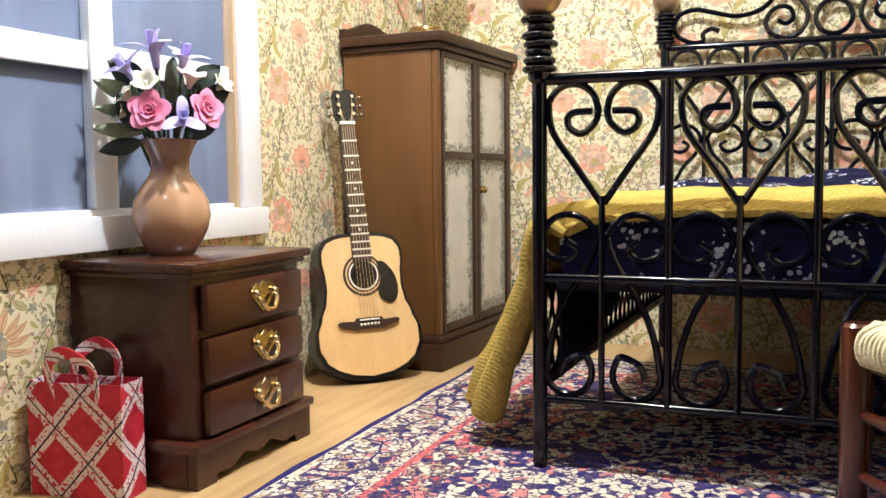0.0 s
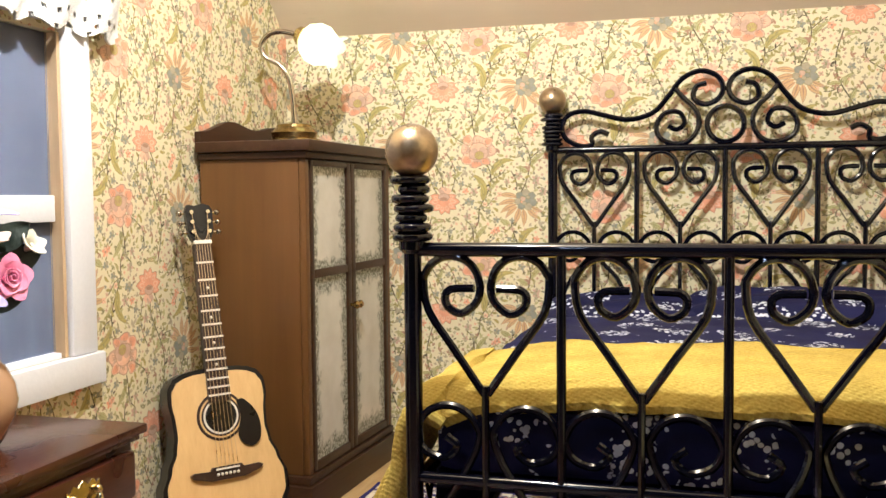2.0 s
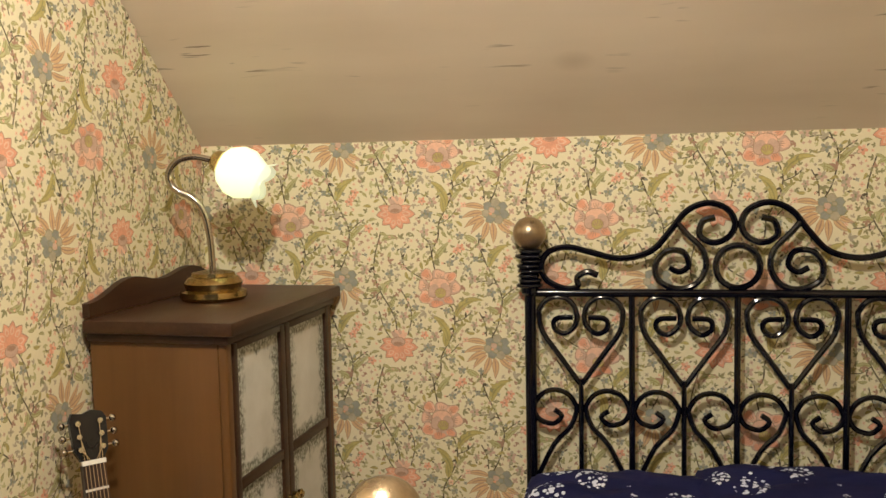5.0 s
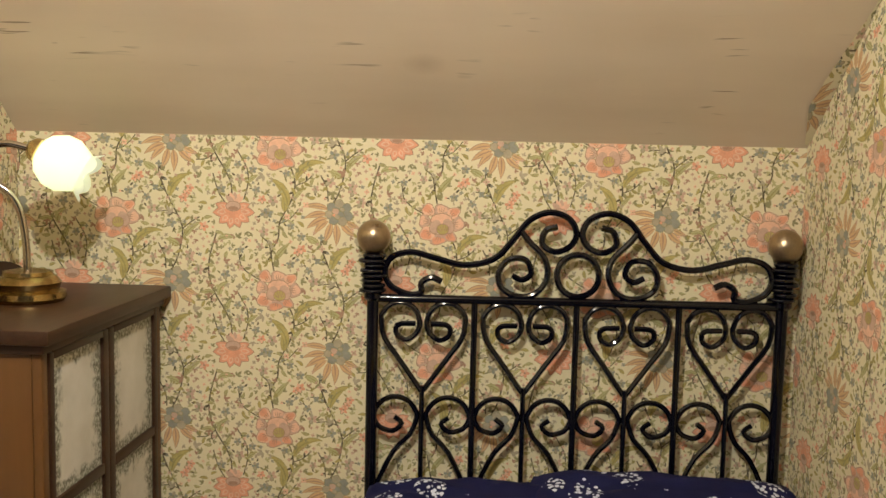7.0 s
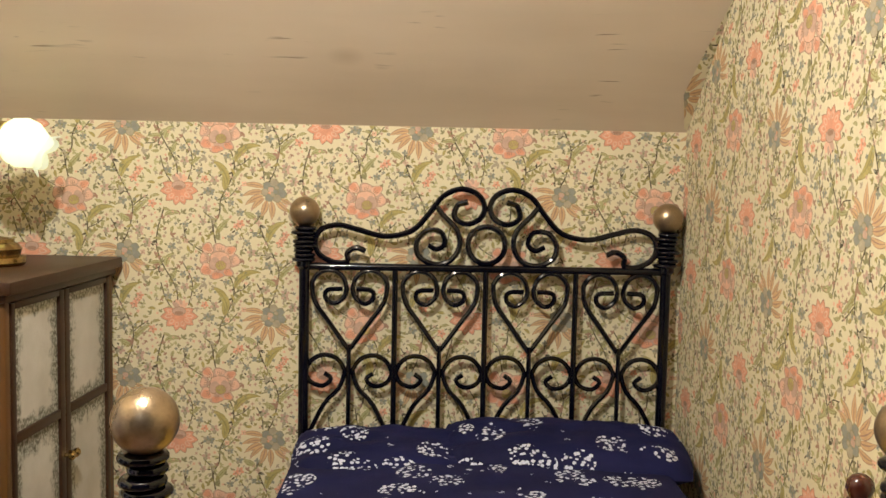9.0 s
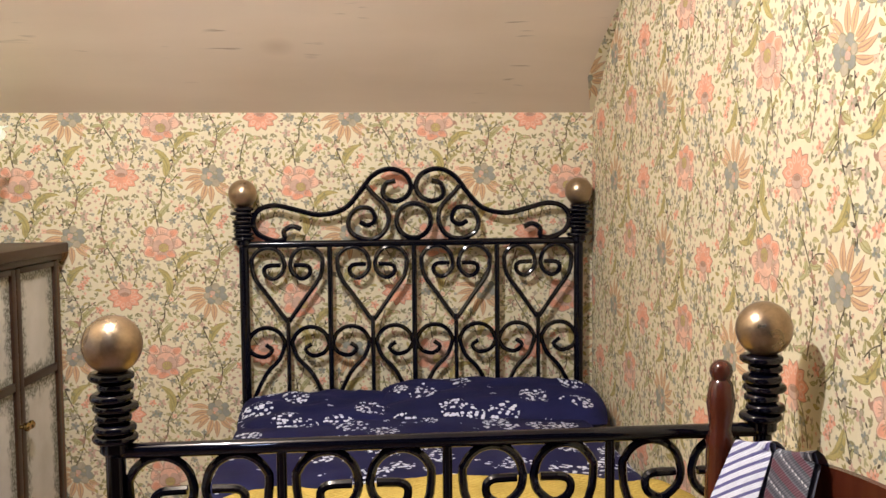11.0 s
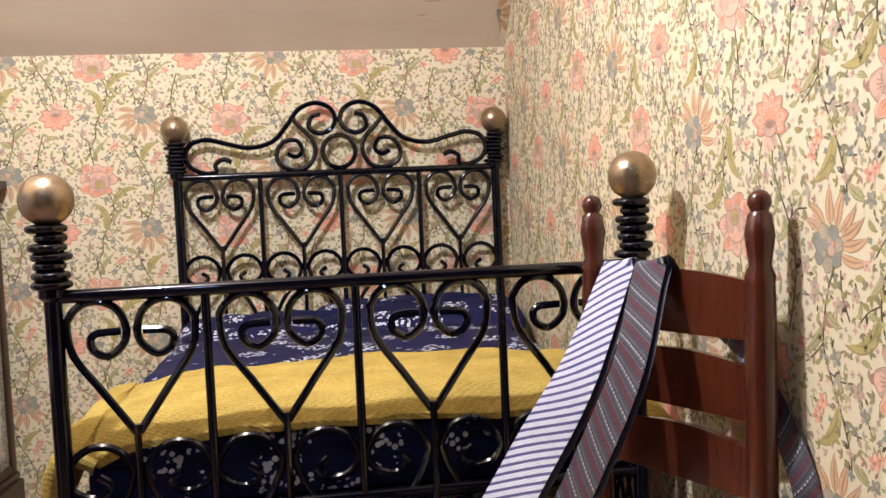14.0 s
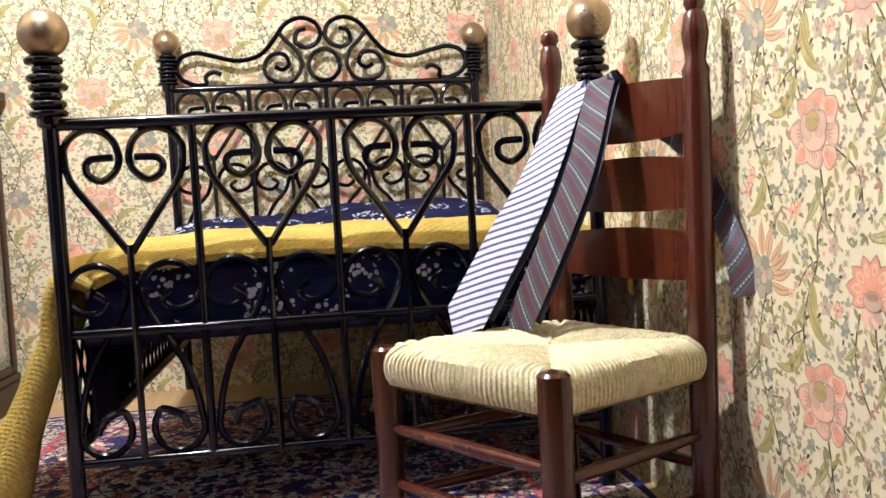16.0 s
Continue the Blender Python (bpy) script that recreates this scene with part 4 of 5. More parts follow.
part("rail", rail(FX, FOOT, 1.073, 0.0165), IRON, bed, placed=True)
part("rail", rail(FX, FOOT, 0.540, 0.0135), IRON, bed, placed=True)
part("rail", rail(FX, FOOT, 0.205, 0.0110), IRON, bed, placed=True)
part("rail", rail(HX, HEAD, 1.393, 0.0150), IRON, bed, placed=True)
part("rail", rail(HX, HEAD, 0.500, 0.0150), IRON, bed, placed=True)
BENT = ((-0.005, 0.0), (-0.010, -0.009), (-0.004, -0.006), (0.0, 0.002))  # how far the hand-bent hearts and bars of the foot stand off their even places
for xs, y, top, tip, stop in ((FX, FOOT, 1.058, 0.742, 0.205), (HX, HEAD, 1.379, 1.067, 0.50)):
    half = (xs[1] - xs[0]) / 8
    low = top - tip
    for k in range(4):
        cx = xs[0] + half * (2 * k + 1) + (BENT[k][0] if y == FOOT else 0.0)
        if k:
            ux = xs[0] + half * 2 * k + (BENT[k][1] if y == FOOT else 0.0)
            part("upright", Mesh().tube([(ux, y, stop), (ux, y, top + 0.012)], 0.0112, 10), IRON, bed, placed=True)
        part("thin_upright", Mesh().tube([(cx, y - 0.006, stop), (cx, y - 0.006, tip + 0.02)], 0.0090, 8), IRON, bed, placed=True)
        for side in (-1, 1):
            part("heart_scroll", scroll(cx, side, tip, top, half, y), IRON, bed, placed=True)
            part("stem_scroll", lower_scroll(cx, side, tip - (0.03 if y == FOOT else 0.025), stop + 0.015 if y == FOOT else 0.72, half, y + 0.004, 0.0096, y == FOOT), IRON, bed, placed=True)

# crest of the headboard
mid = (HX[0] + HX[1]) / 2
for side in (-1, 1):
    def at(pts):
        return smooth_line([(mid + side * a * 1.015, HEAD - 0.002, b - 0.007) for a, b in pts], 4)
    half = (HX[1] - HX[0]) / 2 / 1.015
    sweep = [(half - 0.235, 1.462), (half - 0.200, 1.475), (half - 0.165, 1.455), (half - 0.165, 1.422), (half - 0.100 - 0.02, 1.416), (half - 0.060, 1.445), (half - 0.040, 1.495), (half - 0.065, 1.545), (half - 0.13, 1.563), (half - 0.21, 1.545), (half - 0.31, 1.522), (half - 0.41, 1.545), (half - 0.475, 1.612), (half - 0.53, 1.683), (half - 0.60, 1.712), (half - 0.665, 1.69), (half - 0.69, 1.64), (half - 0.67, 1.595), (half - 0.62, 1.575), (half - 0.575, 1.60), (half - 0.585, 1.648), (half - 0.625, 1.662)]
    part("crest_scroll", Mesh().tube(at(sweep), 0.0115, 8), IRON, bed, placed=True)
    curl = [(0.205, 1.655), (0.17, 1.61), (0.115, 1.55), (0.105, 1.485), (0.14, 1.43), (0.20, 1.416), (0.26, 1.445), (0.27, 1.50), (0.235, 1.545), (0.18, 1.545), (0.16, 1.50), (0.19, 1.475), (0.225, 1.49)]
    part("crest_scroll", Mesh().tube(at(curl), 0.0108, 8), IRON, bed, placed=True)
ring = [(mid + 0.073 * math.cos(a), HEAD, 1.486 + 0.073 * math.sin(a)) for a in (2 * math.pi * i / 28 for i in range(28))]
part("crest_ring", Mesh().tube(ring, 0.0115, 8, True), IRON, bed, placed=True)

# side rails with lattice
for side in (0, 1):
    def side_point(t, z, off=0.0):
        return (FX[side] + (HX[side] - FX[side]) * t + off, FOOT + (HEAD - FOOT) * t, z)
    part("side_rail", Mesh().tube([side_point(0, 0.25), side_point(1, 0.25)], 0.022, 8), IRON, bed, placed=True)
    part("side_rail", Mesh().tube([side_point(0, 0.53), side_point(1, 0.53)], 0.016, 8), IRON, bed, placed=True)
    n = 26
    for s in (0, 1):
        m = Mesh()
        for i in range(n - 2):
            a, b = i / n, (i + 2) / n
            m.tube([side_point(a if s else b, 0.25, 0.003 * s), side_point(b if s else a, 0.53, 0.003 * s)], 0.0055, 5)
        part("lattice", m, IRON, bed, placed=True)
m = Mesh().box(FX[0] + 0.03, FX[1] - 0.03, FOOT + 0.05, HEAD - 0.03, 0.50, 0.525, 0.004)
part("bed_base", m, MATTRESS, bed, placed=True)

# bedding: mattress, blanket, pillows; a dark sheet stands for shade at the rail
BX0, BX1 = -0.585, 0.800


def bed_top(x, y):
    """Height of the made bed."""
    across = (x - 0.11) / 0.70
    return 0.715 + 0.018 * (1 - across * across) + 0.007 * noise.noise((x * 5, y * 5, 3)) + 0.003 * noise.noise((x * 17, y * 17, 1))


m = Mesh().box(BX0, BX1, FOOT + 0.07, HEAD - 0.06, 0.526, 0.70, 0.05)
single("mattress", m, NAVY, (0.11, 3.4, 0.526), "navy floral covered mattress on the iron bed", "mattress", placed=True)

# added dark sheet, in place of the shade behind the lattice
m = Mesh()
rows = []
for j in range(15):
    z = 0.27 + 0.27 * j / 14
    rows.append([(-0.575 - 0.012 * math.sin(i * 0.9) * (1 - j / 14) + 0.006 * noise.noise((i * 0.4, j * 0.3, 0)), FOOT + 0.07 + 0.80 * i / 40, z + 0.10 * (i / 40) ** 2 * (1 - j / 14)) for i in range(41)])
m.sheet(rows, 0, None, (0.006, 0, 0))
single("rail_shade_sheet", m, MATTRESS, (-0.575, 2.9, 0.27), "dark sheet added for the shade inside the bed's side rail", "sheet", placed=True)

m = Mesh()
rows = []
for j in range(31):
    y = 3.00 + (4.28 - 3.00) * j / 30
    row = []
    for i in range(49):
        t = i / 48
        u = -0.80 + 1.60 * t
        edge = max(0, abs(u) - 0.66)
        x = 0.11 + math.copysign(min(abs(u), 0.66 + edge * 0.35), u)
        row.append((x, y, bed_top(max(BX0, min(BX1, x)), y) - edge * 1.1 + 0.012 + 0.006 * noise.noise((x * 9, y * 9, 5))))
    rows.append(row)
m.sheet(rows, 0, None, (0, 0, -0.02))
single("duvet", m, NAVY, (0.11, 3.7, 0.72), "navy duvet with white flower print on the bed", "duvet", placed=True)

m = Mesh()
rows = []
for j in range(41):
    t = j / 40
    y = FOOT + 0.045 + 0.62 * t
    row = []
    for i in range(91):
        s = i / 90 * 2.34  # along the cloth, from the hem beside the bed
        wave = 0.014 * noise.noise((s * 6, y * 7, 9)) + 0.005 * noise.noise((s * 20, y * 22, 2))
        hem = 0.55
        if s < hem + 0.12:
            k = max(0.0, (hem - s) / hem)
            flare = 0.80 + 0.20 * min(1.0, t * 2.2)
            fold = 0.030 * math.sin(t * 15 + 2.0 * k) * k + 0.018 * math.sin(t * 31 + 1) * k
            x = -0.640 - 0.28 * k * flare + fold + wave * 1.5
            z = 0.722 - (hem - s) * (1.02 + 0.06 * math.sin(t * 7)) if s < hem else 0.722 + 0.02 * math.sin((s - hem) / 0.12 * 1.57)
            if s >= hem:
                x += (s - hem) * 0.75
        else:
            x = -0.565 + (s - hem - 0.12)
            z = bed_top(min(BX1, x), y) + 0.040 + wave - 0.030 * (max(0.0, -0.42 - x) / 0.145) ** 2
            if x > BX1 - 0.02:
                z -= (x - BX1 + 0.02) * 0.5
                x = min(x, BX1 + 0.10)
        z -= 0.050 * (max(0, 0.20 - t) / 0.20) ** 2
        ripple = 0.03 * math.sin(x * 6.0) + 0.02 * math.sin(x * 15 + 1)
        row.append((x, y + (ripple * t if s > 0.6 else (0.05 * t + 0.10 * (1 - t)) * (0.6 - s) / 0.6), max(0.085, z)))
    rows.append(row)
m.sheet(rows, 0, None, (0.016, 0, -0.016))
edge_line = [Vector(p) + Vector((0.008, 0, -0.008)) for p in rows[0][:28:2]]
m.tube(edge_line, [0.050 - 0.030 * i / len(edge_line) + 0.004 * math.sin(i * 1.3) for i in range(len(edge_line))], 10)
single("blanket", m, KNIT, (0.0, 2.8, 0.06), "mustard yellow knitted blanket draped over the foot of the bed", "blanket", placed=True)


def pillow(name, cx, cy, cz, w, d, h, tilt, turn, label):
    m = Mesh()
    n = 22
    for s in (1, -1):
        rows = []
        for j in range(n + 1):
            row = []
            for i in range(n + 1):
                u, v = -1 + 2 * i / n, -1 + 2 * j / n
                puff = max(0, (1 - u ** 4) * (1 - v ** 4)) ** 0.55
                pinch = 1 - 0.06 * (u * u * v * v)
                row.append((u * w / 2 * pinch, v * d / 2 * pinch, s * h / 2 * puff + (0.020 * noise.noise((u * 3 + cx, v * 3, s)) + 0.008 * noise.noise((u * 9 + cx, v * 8, s))) * puff))
            rows.append(row if s > 0 else row[::-1])
        m.sheet(rows)
    ob = single(name, m, NAVY, (cx, cy, cz), label, "pillow", "pillows on the bed", turn)
    ob.matrix_basis = pose(cx * S, cy * S, cz * S, tilt, 0, turn)


pillow("pillow", -0.22, 4.10, 0.722, 0.70, 0.42, 0.115, 10, 3, "flat navy pillow with white flowers against the headboard")
pillow("pillow", 0.43, 4.12, 0.748, 0.92, 0.40, 0.13, 12, -3, "plump navy pillow with white flowers against the headboard")

# ---- wardrobe ----
WH, WW, WD = 1.345, 0.835, 0.44
ward = thing("wardrobe", (-1.374, 3.580, 0), "brown wooden wardrobe with distressed white door panels", "wardrobe", turn=-3.0)
# local axes: x out of the doors, y along the front
part("body", Mesh().box(-WD, -0.02, 0.0, WW, 0.15, WH, 0.004), WARDROBE, ward)
part("plinth", Mesh().box(-WD, 0.030, -0.028, WW + 0.01, 0.0, 0.115, 0.006).box(-WD, 0.018, -0.016, WW + 0.005, 0.116, 0.15, 0.010), WARDROBE_DARK, ward)
part("cornice", Mesh().box(-WD, 0.022, -0.016, WW + 0.006, WH, WH + 0.025, 0.006).box(-WD, 0.046, -0.036, WW + 0.012, WH + 0.026, WH + 0.068, 0.010), WARDROBE_DARK, ward)
outline = [(0.0, 0.0), (WW, 0.0)]
outline += [(WW - (WW) * t, 0.062 + 0.030 * math.sin(math.pi * min(1, max(0, (t - 0.1) / 0.8))) ** 1.5 - 0.020 * math.cos(4 * math.pi * t)) for t in (i / 24 for i in range(25))]
part("gallery", Mesh().slab(outline, (0.025, 0, 0), (-WD - 0.02, 0, WH + 0.069), (0, 1, 0), (0, 0, 1)), WARDROBE_DARK, ward, "dark scalloped back rail")
part("corner_stile", Mesh().box(-0.019, 0.008, 0.0, 0.034, 0.152, WH - 0.002, 0.006), WARDROBE, ward)
part("corner_stile", Mesh().box(-0.019, 0.008, WW - 0.034, WW, 0.152, WH - 0.002, 0.006), WARDROBE, ward)
for a, b, knob in ((0.037, 0.403, 0.388), (0.407, 0.799, 0.424)):
    p0, p1 = (0.062, 0.366) if a < 0.1 else (0.444, 0.768)
    door = part("door", Mesh().box(-0.019, -0.010, a, b, 0.156, WH - 0.006), WARDROBE, ward)
    for name, y0, y1, z0, z1 in (("stile", a, p0, 0.156, WH - 0.006), ("stile", p1, b, 0.156, WH - 0.006), ("rail", p0, p1, 0.156, 0.19), ("rail", p0, p1, 0.893, 0.925), ("rail", p0, p1, 1.318, WH - 0.004)):
        part(name, Mesh().box(-0.0095, 0.012, y0, y1, z0, z1, 0.004), WARDROBE_DARK, door)
    for z0, z1 in ((0.19, 0.893), (0.925, 1.318)):
        m = Mesh().add([(0.001, p0, z0), (0.001, p1, z0), (0.001, p1, z1), (0.001, p0, z1)], [(0, 1, 2, 3)], 0, [(0, 0), (1, 0), (1, 1), (0, 1)])
        m.add([(-0.008, p0, z0), (-0.008, p1, z0), (-0.008, p1, z1), (-0.008, p0, z1)], [(3, 2, 1, 0)])
        part("panel", m, PANEL, door, "worn white crackled panel")
    part("knob", Mesh().lathe([(0.007, 0), (0.007, 0.014), (0.015, 0.02), (0.017, 0.03), (0.010, 0.038)], (0, 0, 0), 14).moved(pose(0.012, knob, 0.757, 0, 90, 0)), BRONZE, door, "small dark brass knob")

# ---- table lamp on the wardrobe ----
lz = WH + 0.0685
desk = thing("table_lamp", (-1.605, 4.02, lz), "brass gooseneck lamp with a lit white glass flower shade", "lamp", turn=14)
part("base", Mesh().lathe([(0.104, 0.0), (0.112, 0.012), (0.110, 0.030), (0.092, 0.036), (0.094, 0.046), (0.098, 0.058), (0.084, 0.076), (0.074, 0.080), (0.072, 0.092), (0.030, 0.100)], (0, 0, 0), 32), BRONZE, desk)
neck = [(0.0, 0, 0.09), (-0.005, 0, 0.20), (-0.022, 0, 0.29), (-0.060, 0, 0.345), (-0.115, 0, 0.375), (-0.135, 0, 0.42), (-0.105, 0, 0.468), (-0.050, 0, 0.482), (0.012, 0, 0.470)]
part("neck", Mesh().tube(smooth_line(neck, 5), 0.0115, 10), CHROME, desk, "curved silver neck")
tilt = pose(0.020, 0, 0.472, 0, 118, 0)
part("collar", Mesh().lathe([(0.018, -0.012), (0.034, 0.0), (0.040, 0.018), (0.036, 0.022)], (0, 0, 0), 20).moved(tilt), BRASS, desk)
prof = [(0.030, 0.018), (0.062, 0.036), (0.086, 0.075), (0.088, 0.115), (0.070, 0.150), (0.062, 0.165)]
seg, m = 48, Mesh()
verts = []
for j in range(seg):
    a = 2 * math.pi * j / seg
    rim = abs(math.cos(3 * a))
    for k, (r, z) in enumerate(prof + [(0.072 + 0.012 * rim, 0.174 + 0.022 * rim)]):
        verts.append((r * math.cos(a), r * math.sin(a), z))
k = len(prof) + 1
m.add(verts, [(j * k + i, ((j + 1) % seg) * k + i, ((j + 1) % seg) * k + i + 1, j * k + i + 1) for j in range(seg) for i in range(k - 1)])
m.add([tuple(c * 0.955 if i < 2 else c for i, c in enumerate(v)) for v in verts], [(j * k + i + 1, ((j + 1) % seg) * k + i + 1, ((j + 1) % seg) * k + i, j * k + i) for j in range(seg) for i in range(k - 1)])
part("shade", m.moved(tilt), SHADE, desk, "glowing white glass shade with a petalled rim")
part("bulb", Mesh().ball((0, 0, 0.085), 0.034).moved(tilt), BULB, desk, "lit bulb")

# ---- guitar ----
guitar = thing("guitar", (-1.523, 3.275, 0), "acoustic guitar with a pale spruce top leaning on the wardrobe", "guitar")
GT = Matrix.Translation((0, 0, 0.012)) @ pose(0, 0, 0, 0, 0, 47) @ pose(0, 0, 0, -13.0, -1.2, 0) @ Matrix.Translation((0, 0, 0))
# local axes of the guitar: x across, -y out of the top, z along the neck


def body_half(t):
    keys = [(0.0, 0.0), (0.02, 0.080), (0.06, 0.145), (0.13, 0.190), (0.22, 0.212), (0.32, 0.212), (0.43, 0.190), (0.54, 0.166), (0.63, 0.158), (0.72, 0.160), (0.82, 0.168), (0.90, 0.166), (0.96, 0.142), (0.99, 0.100), (1.0, 0.0)]
    for (a, u), (b, v) in zip(keys, keys[1:]):
        if a <= t <= b:
            k = (t - a) / (b - a)
            k = k * k * (3 - 2 * k) if 0.1 < t < 0.9 else k
            return u + (v - u) * k
    return 0.0


LEN = 0.60
ts = [0, 0.008] + [0.02 + 0.96 * i / 40 for i in range(41)] + [0.992, 1.0]
outline = [(1.06 * body_half(t), t * LEN) for t in ts] + [(-1.06 * body_half(t), t * LEN) for t in ts[-2:0:-1]]
body = part("body", Mesh().slab(outline, (0, 0.105, 0), (0, 0, 0), (1, 0, 0), (0, 0, 1)).moved(GT), BLACK, guitar, "black lacquered sides and back")
part("soundboard", Mesh().slab([(a * 0.93, 0.020 + b * 0.94) for a, b in outline], (0, 0.004, 0), (0, -0.006, 0), (1, 0, 0), (0, 0, 1)).moved(GT), SPRUCE, body, "pale honey spruce top", smooth=False)
sx, sz = 0.0, 0.425
disc = lambda r, y, n=36: [(sx + r * math.cos(2 * math.pi * i / n), sz + r * math.sin(2 * math.pi * i / n)) for i in range(n)]
for r, y, mat_, name in ((0.086, -0.0075, ROSEWOOD, "rosette"), (0.076, -0.0090, SPRUCE, "rosette"), (0.070, -0.0102, ROSEWOOD, "rosette"), (0.063, -0.0111, IVORY, "rosette"), (0.056, -0.0120, BLACK, "soundhole")):
    part(name, Mesh().slab(disc(r, y), (0, 0.0007, 0), (0, y, 0), (1, 0, 0), (0, 0, 1)).moved(GT), mat_, body, smooth=False)
guard = [(0.060, 0.47), (0.085, 0.475), (0.125, 0.43), (0.140, 0.375), (0.132, 0.325), (0.105, 0.305), (0.072, 0.318), (0.055, 0.350), (0.062, 0.385), (0.070, 0.42)]
guard = [(p.x, p.y) for p in smooth_line([(a, b, 0) for a, b in guard + guard[:1]], 4)][:-1]
part("pickguard", Mesh().slab(guard, (0, 0.002, 0), (0, -0.0135, 0), (1, 0, 0), (0, 0, 1)).moved(GT), BLACK, body, "black pickguard", smooth=False)
bridge = [(-0.130, 0.236), (-0.118, 0.222), (-0.06, 0.206), (0.06, 0.206), (0.118, 0.222), (0.130, 0.236), (0.115, 0.243), (0.06, 0.240), (0.052, 0.252), (-0.052, 0.252), (-0.06, 0.240), (-0.115, 0.243)]
bridge_part = part("bridge", Mesh().slab(bridge, (0, 0.014, 0), (0, -0.021, 0), (1, 0, 0), (0, 0, 1)).moved(GT), ROSEWOOD, body, smooth=False)
part("saddle", Mesh().box(-0.042, 0.042, -0.027, -0.021, 0.241, 0.247).moved(GT), IVORY, bridge_part)
for i in range(6):
    part("bridge_pin", Mesh().ball((-0.036 + 0.0144 * i, -0.023, 0.226), 0.0056, 8, 6).moved(GT), IVORY, bridge_part)
NECK0, NUT = 0.475, 1.045
m = Mesh()
fb = [(-0.040, NECK0), (0.040, NECK0), (0.030, NUT), (-0.030, NUT)]
neck_part = part("neck", m.slab(fb, (0, 0.034, 0), (0, -0.022, 0), (1, 0, 0), (0, 0, 1)).moved(GT), ROSEWOOD, guitar, "dark neck and fretboard", smooth=False)
for i in range(12):
    z = NUT - (NUT - NECK0) * (1 - 0.92 ** (i + 1)) / (1 - 0.92 ** 13)
    w = 0.030 + 0.010 * (NUT - z) / (NUT - NECK0)
    part("fret", Mesh().box(-w, w, -0.026, -0.022, z - 0.0033, z + 0.0033).moved(GT), IVORY, neck_part)
for i in (2, 4, 6, 8):
    z = NUT - (NUT - NECK0) * (1 - 0.92 ** (i + 0.5)) / (1 - 0.92 ** 13)
    part("fret_dot", Mesh().ball((0, -0.0225, z), 0.006, 8, 6).moved(GT), IVORY, neck_part)
part("nut", Mesh().box(-0.032, 0.032, -0.030, -0.018, NUT, NUT + 0.012).moved(GT), IVORY, neck_part)
head = [(-0.030, NUT + 0.01), (0.030, NUT + 0.01), (0.046, NUT + 0.04), (0.050, NUT + 0.125), (0.040, NUT + 0.142), (0.012, NUT + 0.150), (-0.012, NUT + 0.142), (-0.040, NUT + 0.147), (-0.050, NUT + 0.125), (-0.046, NUT + 0.04)]
head_part = part("headstock", Mesh().slab(head, (0, 0.026, 0), (0, -0.018, 0), (1, 0, 0), (0, 0, 1)).moved(GT), BLACK, guitar, "black headstock", smooth=False)
for side in (-1, 1):
    for i in range(3):
        z = NUT + 0.045 + 0.036 * i
        m = Mesh().tube([(side * 0.030, -0.030, z), (side * 0.030, -0.016, z)], 0.0075, 10)
        m.tube([(side * 0.044, -0.004, z), (side * 0.066, -0.004, z)], 0.004, 8).ball((side * 0.070, -0.004, z), 0.011, 10, 8)
        part("tuning_peg", m.moved(GT), CHROME, head_part, "chrome tuning peg")
for i in range(6):
    k = (i - 2.5) / 2.5
    part("string", Mesh().tube([(0.036 * k, -0.028, 0.244), (0.024 * k, -0.029, NUT + 0.006), (0.028 * (1 if k > 0 else -1), -0.026, NUT + 0.045 + 0.036 * min(2, int(abs(k) * 2.9)))], 0.0010, 4).moved(GT), STRING, guitar)

# ---- nightstand ----
NX0, NX1, NY0, NY1, NT = LEFT + 0.012, -1.419, 2.005, 2.540, 0.600
stand = thing("nightstand", ((NX0 + NX1) / 2, (NY0 + NY1) / 2, 0), "dark mahogany nightstand with three drawers and brass pulls", "nightstand")
part("carcass", Mesh().box(NX0, NX1, NY0, NY1, 0.125, NT - 0.045, 0.0042), MAHOGANY, stand, placed=True)
part("top", Mesh().box(NX0, NX1 + 0.018, NY0 - 0.018, NY1 + 0.016, NT - 0.044, NT - 0.027, 0.006).box(NX0, NX1 + 0.034, NY0 - 0.034, NY1 + 0.030, NT - 0.026, NT, 0.009), MAHOGANY, stand, placed=True)
part("base_moulding", Mesh().box(NX0, NX1 + 0.034, NY0 - 0.034, NY1 + 0.030, 0.098, 0.124, 0.008), MAHOGANY, stand, placed=True)


def apron(length):
    """A bracket foot outline with scallops, from 0 to length."""
    pts = [(0, 0), (0.085, 0)]
    n = 30
    a0, a1 = 0.085, length - 0.085
    for i in range(n + 1):
        t = i / n
        z = 0.020 + 0.030 * math.sin(math.pi * t) ** 0.6 - 0.018 * abs(math.sin(3 * math.pi * t)) ** 1.5
        pts.append((a0 + (a1 - a0) * t, z))
    return pts + [(length - 0.085, 0), (length, 0), (length, 0.097), (0, 0.097)]


